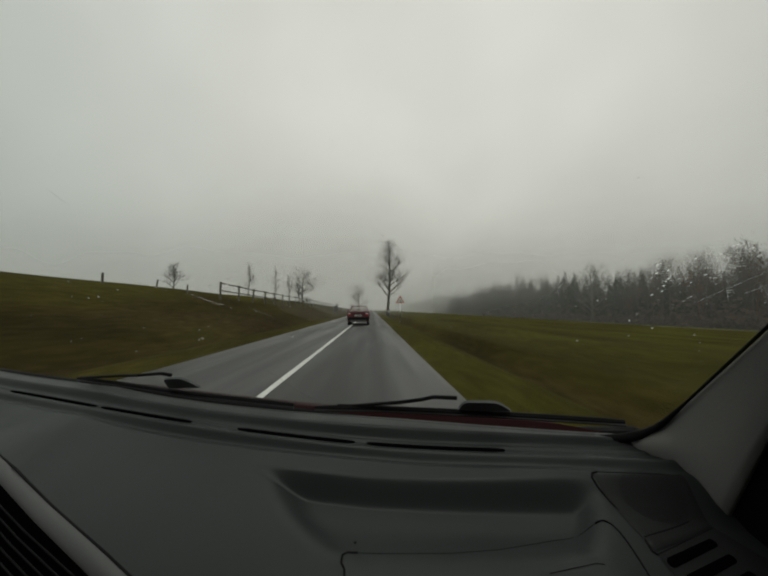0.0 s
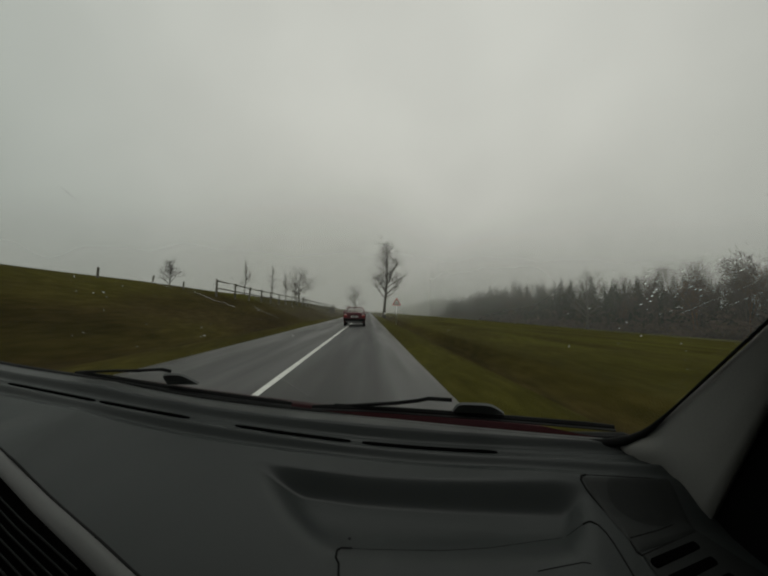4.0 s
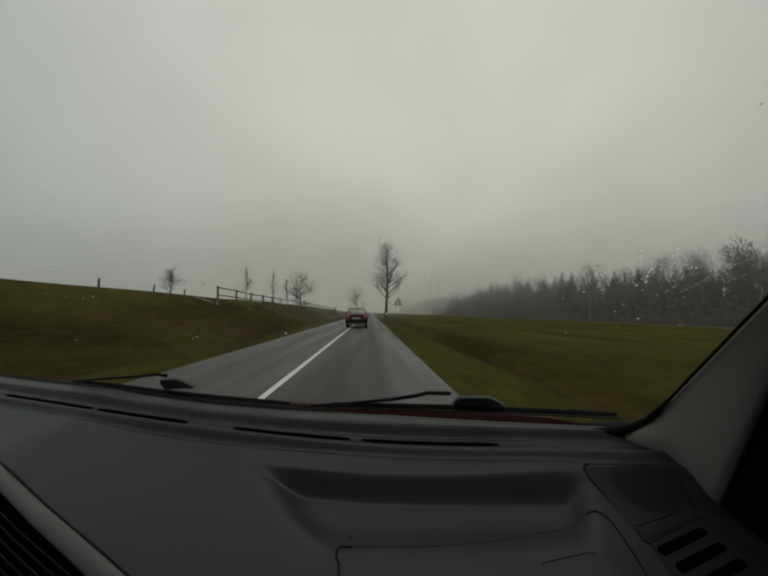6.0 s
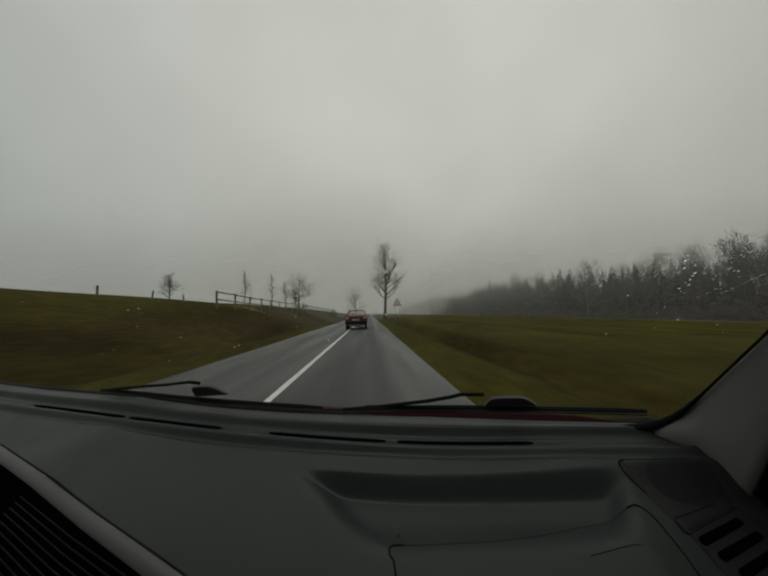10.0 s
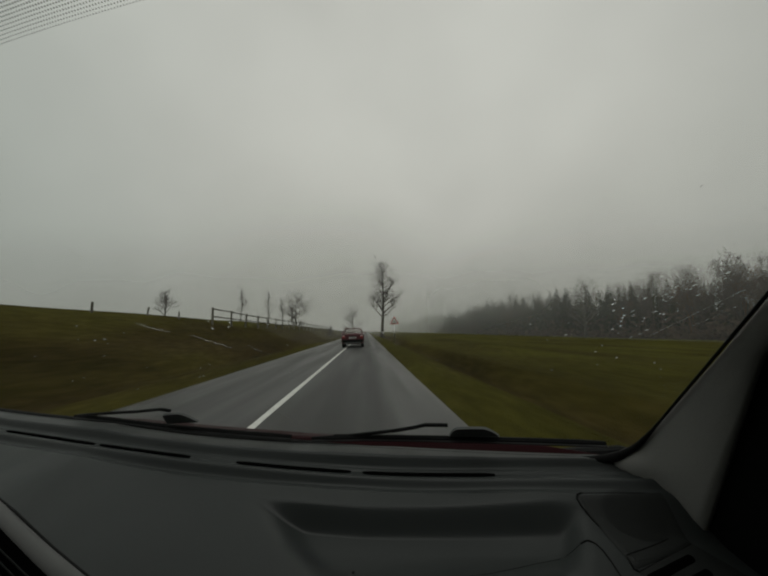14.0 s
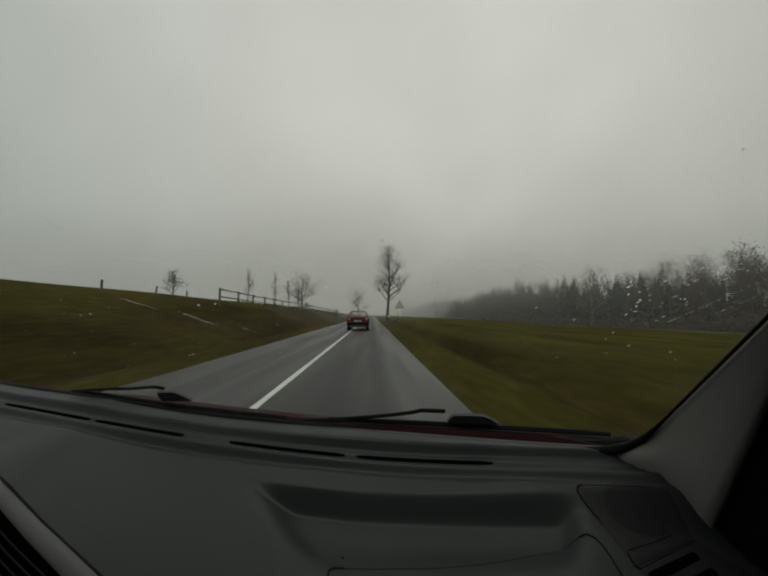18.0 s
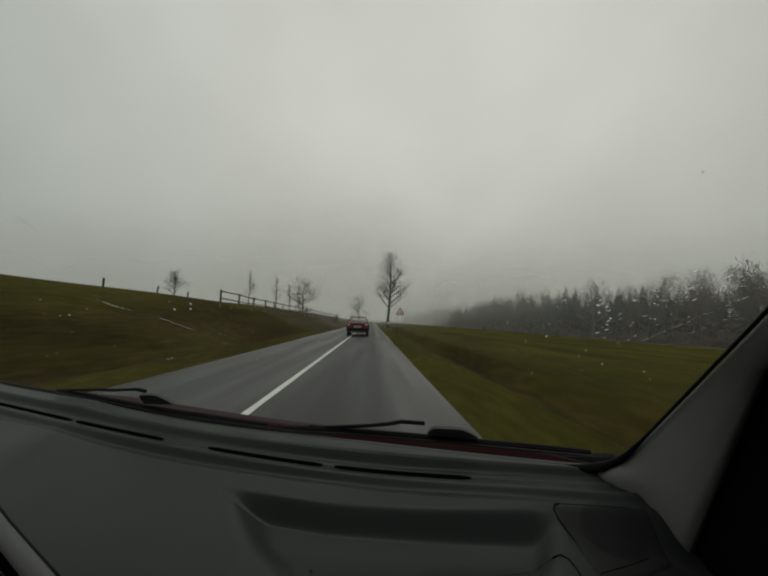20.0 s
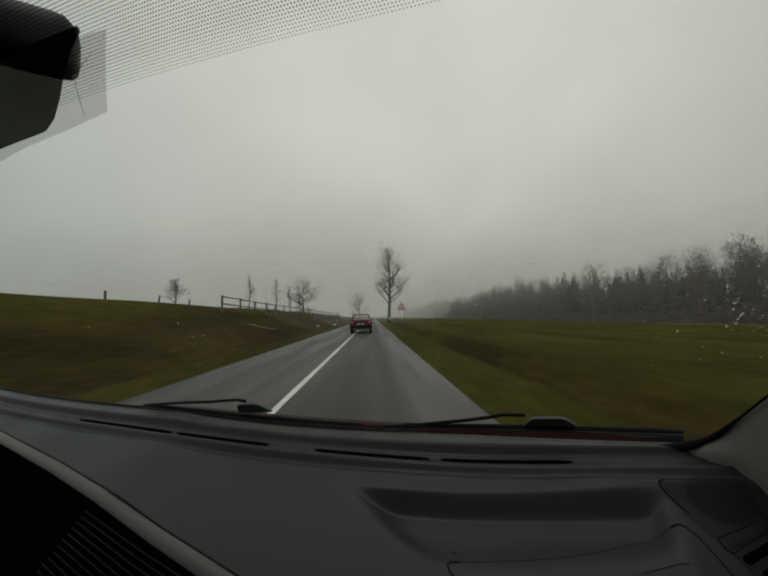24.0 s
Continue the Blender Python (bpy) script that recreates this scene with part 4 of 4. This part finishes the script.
def build_windscreen():
    zs = [0.955 + 0.0218 * i for i in range(26)]
    us = [i / 52 for i in range(53)]
    V = []
    for u in us:
        for z in zs:
            x = -1.62 + (glass_edge(max(z, 0.972)) + 0.004 + 1.62) * u
            V.append(glass_at(x, z))
    pane = obj("windscreen", V, grid_faces(len(us), len(zs)), M_GLASS, host, "curved windscreen glass wet with rain", True)
    pane.visible_shadow = False
    # black rubber round the glass
    edge = [glass_at(glass_edge(max(z, 0.972)) + 0.003, z) for z in [0.966 + 0.0145 * i for i in range(37)]]
    foot = [glass_at(-1.61 + 1.98 * i / 50, 0) for i in range(51)]
    foot = [glass_at(p.x, glass_foot(p.x)[1] - 0.001) for p in foot]
    corner = [glass_at(0.388, 0.9785), glass_at(0.401, 0.9815), glass_at(0.411, 0.9875), glass_at(0.418, 0.9935)]
    v, f = tube(foot + corner + edge[2:], [0.0064] * len(foot) + [0.0070, 0.0074, 0.0072, 0.0066] + [max(0.0018, 0.0058 - 0.0009 * i) for i in range(len(edge) - 2)], 8)
    obj("seal", v, f, M_BLACK, pane, "black rubber windscreen seal", True)
    # dots printed along the top edge
    V, F = [], []
    for i in range(340):
        for j in range(50):
            x = -0.56 + 0.0025 * (i + 0.5 * (j % 2))
            z = 1.4255 + 0.00142 * j
            low = 1.4265
            if z < low:
                continue
            r = 0.00052 + 0.00026 * min(1, (z - low) / 0.012)
            p = glass_at(x, z) + Vector((0, -0.0015, -0.001))
            o = len(V)
            for k in range(6):
                t = k * math.pi / 3
                V.append(p + Vector((math.cos(t) * r, -math.sin(t) * r * 0.76, math.sin(t) * r * 0.65)))
            F.append(tuple(range(o, o + 6)))
    tagged(obj("frit_dots", V, F, M_FRIT, pane), "rows of small black printed dots", kind="stuff")
    # a clear film stuck behind the mirror, creased, with a smoked pad under it
    V = []
    for i in range(13):
        for j in range(7):
            u, w = i / 12, j / 6
            x = (-0.3135 - 0.26 * u) * (1 - w) + (-0.350 - 0.25 * u) * w
            z = (1.4495 + 0.004 * u) * (1 - w) + (1.4165 - 0.010 * u) * w
            V.append(glass_at(x, z) - Vector((0, 0.0035, 0.002)) - Vector((0, 0.0012, 0)) * math.sin(9 * u + 3 * w))
    film = obj("clear_film", V, grid_faces(13, 7), M_PAD, pane, "creased clear film stuck to the glass", True)
    V = []
    for i in range(15):
        u = i / 14
        x = -0.335 - 0.26 * u
        low = 1.452 - 0.036 * ease(-0.04, 0.38, u)
        for j in range(5):
            V.append(glass_at(x, low + (1.4535 + 0.004 * u - low) * j / 4) - Vector((0, 0.006, 0.003)))
    obj("smoked_pad", V, grid_faces(15, 5), M_SMOKED, pane, "dark smoked pad behind the film", True)
    for x0, z0, x1, z1 in ((-0.374, 1.4165, -0.362, 1.4375), (-0.361, 1.436, -0.333, 1.442), (-0.362, 1.441, -0.340, 1.445)):
        v, f = tube([glass_at(x0 + (x1 - x0) * k / 4, z0 + (z1 - z0) * k / 4) - Vector((0, 0.007, 0.003)) for k in range(5)], [0.0002, 0.0004, 0.0004, 0.0003, 0.0002], 5)
        obj("crease", v, f, M_DROP, pane, "crease in the film")
    return pane


def build_drops(pane):
    """Rain left on the glass where the wipers do not reach, and fine scratches."""
    rnd = random.Random(21)
    V, F = [], []
    up, side, out = Vector((0, -0.760, 0.650)), Vector((1, 0, 0)), Vector((0, 0.650, 0.760))

    def drop(x, z, r, stretch=1.0, tilt=0.0):
        """A lens of water: flat on the glass, domed outwards."""
        r *= 0.62
        p = glass_at(x, z) + out * 0.0004
        a = side * math.cos(tilt) + up * math.sin(tilt)
        b = up * math.cos(tilt) - side * math.sin(tilt)
        o = len(V)
        for ring, rise in ((1.0, 0.0), (0.78, 0.28), (0.42, 0.44)):
            for k in range(8):
                t = k * math.pi / 4
                V.append(p + a * math.cos(t) * r * stretch * ring + b * math.sin(t) * r * ring + out * r * rise)
        V.append(p + out * r * 0.5)
        F.append(tuple(range(o, o + 8)))
        for q in (0, 8):
            for k in range(8):
                F.append((o + q + (k + 1) % 8, o + q + k, o + q + 8 + k, o + q + 8 + (k + 1) % 8))
        for k in range(8):
            F.append((o + 16 + (k + 1) % 8, o + 16 + k, o + 24))

    for _ in range(30):
        x, z = rnd.gauss(0.270, 0.032), rnd.gauss(1.226, 0.040)
        if x < glass_edge(z) - 0.01:
            drop(x, z, rnd.uniform(0.0007, 0.0021), rnd.uniform(0.8, 1.5), rnd.uniform(0, 0.7))
    for _ in range(46):
        t = rnd.random()
        x, z = 0.288 + 0.062 * t + rnd.gauss(0, 0.009), 1.203 + 0.071 * t + rnd.gauss(0, 0.012)
        if x < glass_edge(z) - 0.004:
            drop(x, z, rnd.uniform(0.0004, 0.0010), rnd.uniform(1.5, 5.0), 0.60)
    for _ in range(26):
        drop(rnd.uniform(-0.66, -0.033), 1.11 + 0.134 * rnd.random() ** 0.8, rnd.uniform(0.0009, 0.0022), rnd.uniform(1, 2.2), -0.3)
    for _ in range(26):
        drop(rnd.uniform(-0.5, 0.295), rnd.uniform(1.13, 1.358), rnd.uniform(0.0007, 0.0016), rnd.uniform(1, 2.5), rnd.uniform(-0.6, 0.6))
    # water drawn out into two long trails, and two columns of small beads
    for x0, z0, x1, z1, n in ((0.3156, 1.191, 0.3632, 1.2336, 18), (0.3459, 1.1982, 0.3701, 1.2189, 7)):
        for k in range(n):
            t = (k + rnd.uniform(0.2, 0.8)) / n
            drop(x0 + (x1 - x0) * t, z0 + (z1 - z0) * t, rnd.uniform(0.00022, 0.0004), rnd.uniform(8, 14), 0.72)
    for x0, z0, x1, z1, n, most in ((0.2565, 1.2316, 0.2824, 1.2037, 9, 0.0026), (0.3544, 1.1507, 0.3958, 1.1035, 4, 0.0012)):
        for k in range(n):
            t = (k + rnd.random()) / n
            drop(x0 + (x1 - x0) * t + rnd.gauss(0, 0.003), z0 + (z1 - z0) * t, rnd.uniform(0.0008, most), rnd.uniform(0.8, 1.4))
    for x, z in ((0.132, 1.347), (0.142, 1.347)):
        drop(x, z, 0.0009)
    ob = obj("raindrops", V, F, M_WATER)
    tagged(ob, "scattered raindrops on the windscreen", "raindrops", kind="stuff")
    for x0, z0, x1, z1 in ((-0.313, 1.225, -0.263, 1.2106), (-0.235, 1.2066, -0.181, 1.187), (-0.158, 1.191, -0.122, 1.1736), (-0.337, 1.312, -0.324, 1.298), (-0.172, 1.090, -0.083, 1.014)):
        pts = [glass_at(x0 + (x1 - x0) * k / 6, z0 + (z1 - z0) * k / 6 - 0.0012 * math.sin(k / 6 * math.pi)) - Vector((0, 0.001, 0)) for k in range(7)]
        v, f = tube(pts, [0.0001, 0.0002, 0.0002, 0.00022, 0.0002, 0.00015, 0.0001], 5)
        obj("scratch", v, f, M_DROP, pane, "pale scratch in the glass")


def build_wiper(spec):
    """A parked wiper: arm, joint cap and blade lying along the glass foot."""
    lift = Vector((0, 0.0104, 0.0121))
    on = lambda x, z, k=1.0: glass_at(x, z) + lift * k
    blade_a, blade_b, bow, arm, cap_at = spec
    n = 14
    pts = []
    for i in range(n + 1):
        t = i / n
        x = blade_a[0] + (blade_b[0] - blade_a[0]) * t
        z = blade_a[1] + (blade_b[1] - blade_a[1]) * t + bow * math.sin(math.pi * t)
        pts.append(on(x, z + 0.0015, 0.8))
    v, f = tube(pts, [0.003] + [0.0050] * (n - 1) + [0.0035], 6)
    w = obj("wiper", v, f, M_BLACK, host, "parked black wiper")
    v, f = tube([p - Vector((0, 0.003, 0.0042)) for p in pts], [0.0022] * (n + 1), 5)
    obj("blade_rubber", v, f, M_TYRE, w, "black rubber lip")
    v, f = tube([on(x, z, 1.0) for x, z in arm], [0.0034] * len(arm), 6)
    obj("wiper_arm", v, f, M_BLACK, w, "thin curved steel arm", True)
    bm = bmesh.new()
    x, z, length, high = cap_at
    prof = [(-0.5, 0), (-0.485, 0.45), (-0.45, 0.80), (-0.40, 0.96), (-0.33, 1.0), (-0.10, 1.02), (0.08, 1.0), (0.17, 0.92), (0.28, 0.68), (0.40, 0.34), (0.5, 0)]
    rows, tilt = [], 0.13 if x < 0 else 0.06
    for s in (0.85, 1.12):
        rows.append([bm.verts.new(on(x + p * length, z + q * high + tilt * p * length, s)) for p, q in prof])
    bm.faces.new(rows[0])
    bm.faces.new(rows[1][::-1])
    for i in range(len(prof)):
        j = (i + 1) % len(prof)
        bm.faces.new((rows[0][j], rows[0][i], rows[1][i], rows[1][j]))
    part("joint_cap", bm, M_CAP, w, "matt grey joint cover")


def pillar_edges(z):
    """The pillar trim's edges: along the glass, the same unrounded, and along the door frame."""
    e = glass_edge(z) + 0.008
    p = glass_at(e, max(z, 0.985))
    low = max(0.0, 0.985 - z)
    p.x, p.y, p.z = e + 0.15 * low, p.y + 0.9 * min(low, 0.12), z
    straight = p.copy()
    straight.x = 0.429 - 0.20 * (z - 1.029)
    x = straight.x + 0.020 + 0.010 * ease(1.20, 0.80, z)
    y = 0.02 + (x - 0.02 - 0.6 * (z - 1.19)) / 1.3645
    return p, straight, Vector((x, min(y, p.y - 0.028), z))


def build_shell():
    # A-pillar trim, from the glass edge back to the door frame
    zs = [0.60, 0.75, 0.85, 0.90, 0.93, 0.955] + [0.975 + 0.016 * i for i in range(34)]
    V = []
    for z in zs:
        p, s, q = pillar_edges(z)
        for t, bulge in ((-0.03, 0), (0.08, 0.004), (0.3, 0.007), (0.6, 0.009), (0.85, 0.0095), (0.96, 0.006), (1.0, -0.001)):
            V.append(p.lerp(s, ease(0.0, 0.55, t)).lerp(q, t) + Vector((-0.7, -0.7, 0)) * bulge)
        V.append(q + Vector((0.006, 0.016, 0)))
    obj("pillar_trim", V, [f for f in grid_faces(len(zs), 8)], M_PILLAR, host, "grey fabric-grained windscreen pillar trim", True)
    V = []
    for z in zs:
        q = pillar_edges(z)[2]
        for a, b in ((0.001, 0.008), (0.012, -0.03), (0.05, -0.20), (0.075, -0.45)):
            V.append(q + Vector((a, b, 0)))
    obj("door_frame", V, [f for f in grid_faces(len(zs), 4)], M_BLACK, host, "black door seal and frame", True)
    for name, size, at, m, lab in (
            ("door_panel", (0.05, 2.0, 0.75), (0.66, -0.35, 0.58), M_DASH_DARK, "dark door lining"),
            ("door_panel", (0.05, 2.3, 0.85), (-1.30, -0.25, 0.60), M_DASH_DARK, "dark door lining"),
            ("rear_wall", (1.95, 0.06, 1.28), (-0.32, -1.60, 0.845), M_DASH_DARK, "dark rear bulkhead"),
            ("cabin_floor", (1.95, 2.6, 0.05), (-0.32, -0.30, 0.19), M_BLACK, "black floor mat"),
            ("side_rail", (0.06, 1.9, 0.18), (0.60, -0.70, 1.450), M_ROOF, "headliner edge"),
            ("side_rail", (0.06, 1.9, 0.18), (-1.27, -0.70, 1.450), M_ROOF, "headliner edge"),
            ("rear_pillar", (0.08, 0.30, 0.60), (0.62, -1.40, 1.195), M_ROOF, "rear pillar"),
            ("rear_pillar", (0.08, 0.30, 0.60), (-1.29, -1.40, 1.195), M_ROOF, "rear pillar"),
            ("firewall", (1.95, 0.04, 0.70), (-0.32, 0.86, 0.55), M_BLACK, "black footwell panel")):
        part(name, box(bmesh.new(), size, at, 0.015), m, host, lab)
    V = []
    xs = [-1.30 + 0.1 * i for i in range(20)]
    for x in xs:
        top = glass_at(x, 1.496)
        for y, z in ((top.y + 0.01, 1.493), (top.y - 0.04, 1.504), (-0.10, 1.530), (-0.8, 1.535), (-1.60, 1.47)):
            V.append((x, y, z))
    obj("headliner", V, grid_faces(len(xs), 5), M_ROOF, host, "pale grey cloth headliner", True)
    # bonnet and the black cowl before it
    ys = [-0.14 + 0.05 * i for i in range(24)]
    xs = [-1.45 + 0.075 * i for i in range(29)]
    V = []
    for x in xs:
        for i, d in enumerate(ys):
            d = -0.14 + (1.30 + 0.269 * x - 0.046 * x * x) * max(0, i - 1) / 22
            side = 0.13 * max(0.0, x - 0.34) + 0.2 * max(0.0, x - 0.5) - 0.0072 * ease(-0.15, 0.10, x) + 0.06 * max(0.0, -0.70 - x)
            V.append((x, 0.880 - 0.269 * x + 0.046 * x * x + d, 0.9440 - 0.0276 * x + 0.0041 * x * x - (0.29 + 0.10 * x) * d - 0.5 * d * d - side - (0.05 if i == 0 else 0)))
    obj("bonnet", V, [f[::-1] for f in grid_faces(len(xs), len(ys))], M_BONNET, host, "wet dark red painted bonnet", True)
    pts = []
    for i in range(44):
        x = -1.61 + 0.0474 * i
        fy, fz = glass_foot(x)
        pts.append((x, fy + 0.030, fz - 0.002 - 0.009 * ease(-0.2, 0.05, x)))
    v, f = tube(pts, [0.0085] * 43 + [0.005], 8)
    obj("cowl", v, f, M_BLACK, host, "black plastic cowl below the glass", True)
    # inside mirror on its stem, and the foot that holds it to the glass
    bm = bmesh.new()
    box(bm, (0.22, 0.035, 0.050), (-0.478, 0.225, 1.4755), 0.015, (8, 2, 24), 3)
    mirror = part("rear_view_mirror", bm, M_MIRROR, host, "black plastic inside mirror", True)
    v, f = tube([(-0.42, 0.20, 1.478), (-0.38, 0.185, 1.482), (-0.34, 0.175, 1.486)], [0.009, 0.009, 0.014], 10)
    obj("mirror_stem", v, f, M_MIRROR, mirror, smooth=True)
    bm = bmesh.new()
    box(bm, (0.085, 0.022, 0.050), (-0.306, 0.172, 1.4875), 0.008, (0, 2, 14), 2)
    part("mirror_foot", bm, M_MIRROR, mirror, "dark mirror foot on the glass", True)


build_dashboard()
PANE = build_windscreen()
build_wiper(((-0.730, 1.003), (-0.148, 0.9875), 0.002, [(-0.72, 1.003), (-0.648, 1.0125), (-0.575, 1.0225), (-0.50, 1.0315), (-0.45, 1.0395), (-0.422, 1.0435), (-0.40, 1.041)], (-0.391, 1.0095, 0.088, 0.025)))
build_wiper(((-0.105, 0.985), (0.395, 1.000), 0.007, [(-0.06, 0.991), (-0.0346, 0.992), (0.0526, 1.010), (0.09, 1.021), (0.1057, 1.028), (0.1428, 1.029)], (0.191, 1.006, 0.080, 0.019)))
build_shell()
build_drops(PANE)


# ---- the place ----
build_ground()
build_road()
red_car(-1.02, 25.7)
bare_tree((3.0, 64), "tall leafless roadside tree with a whitewashed foot", 5, 14.5, 0.30, 0.28, 3.3, 32, 3, (0.01, 0), True, group="roadside trees", flat=0.75)
bare_tree((-6.5, 165), "hazy leafless tree by the road", 12, 12.0, 0.35, 0.22, 5.0, 18, 3, group="roadside trees")
bare_tree((-17.5, 88), "spreading round-crowned leafless tree on the bank", 15, 8.5, 0.28, 0.25, 3.6, 18, 3, group="trees on the bank")
for k, (sx, sy, sh) in enumerate(((-15.5, 44, 4.6), (-13.8, 50, 5.0), (-12.6, 53, 4.4), (-12.0, 57, 3.6), (-14.5, 70, 4.2))):
    bare_tree((sx, sy), "slender bare sapling on the grassy bank", 30 + k, sh, 0.055, 0.25, 0.75, 14, 2, group="saplings on the bank", flat=1.5)
bare_tree((51, 79), "tall leafless tree standing out from the wood's edge", 44, 13.0, 0.30, 0.2, 4.6, 20, 3, group="trees at the wood", flat=0.9)
for k, (sx, sy, sh) in enumerate(((-14.0, 25, 1.7), (-7.6, 72, 1.5), (-8.0, 80, 1.9), (-9.4, 92, 1.6), (-11.5, 62, 1.3))):
    bare_tree((sx, sy), "small tangled bare bush on the bank", 60 + k, sh, 0.03, 0.08, 0.8, 14, 2, group="bushes on the bank", flat=0.9)
rail_fence()
crest_posts()
warning_sign(2.9, 36)
build_woods()
blades("verge_grass", "damp olive grass on the road verge", M_GRASS, 30000, 5, lambda r: (ROAD_R + 0.05 + abs(r.gauss(0, 0.9)), 2 + 70 * r.random() ** 1.6), 0.024)

# painted haze sheets across the road, denser further off, and one before the wood
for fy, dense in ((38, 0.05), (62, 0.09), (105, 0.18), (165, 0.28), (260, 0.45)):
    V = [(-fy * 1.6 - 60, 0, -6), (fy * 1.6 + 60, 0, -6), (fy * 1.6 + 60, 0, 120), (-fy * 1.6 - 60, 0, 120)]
    fog = obj("haze_sheet", V, [(0, 1, 2, 3)], haze_material("fog", dense, 26 + fy * 0.28, fade=fy * 0.42 if fy < 200 else 0))
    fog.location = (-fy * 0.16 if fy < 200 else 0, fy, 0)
    tagged(fog, "see-through sheet of painted fog haze across the road", "fog", kind="stuff")
# one long sheet whose painted haze pales the wood with distance
veil = obj("haze_sheet", [(0, 1, -6), (0, 900, -6), (0, 900, 60), (0, 1, 60)], [(0, 1, 2, 3)], haze_material("fog", 1.05, 46, along=300, foot=0.6))
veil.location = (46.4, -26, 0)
tagged(veil, "see-through sheet of painted fog haze before the wood", "fog", kind="stuff")
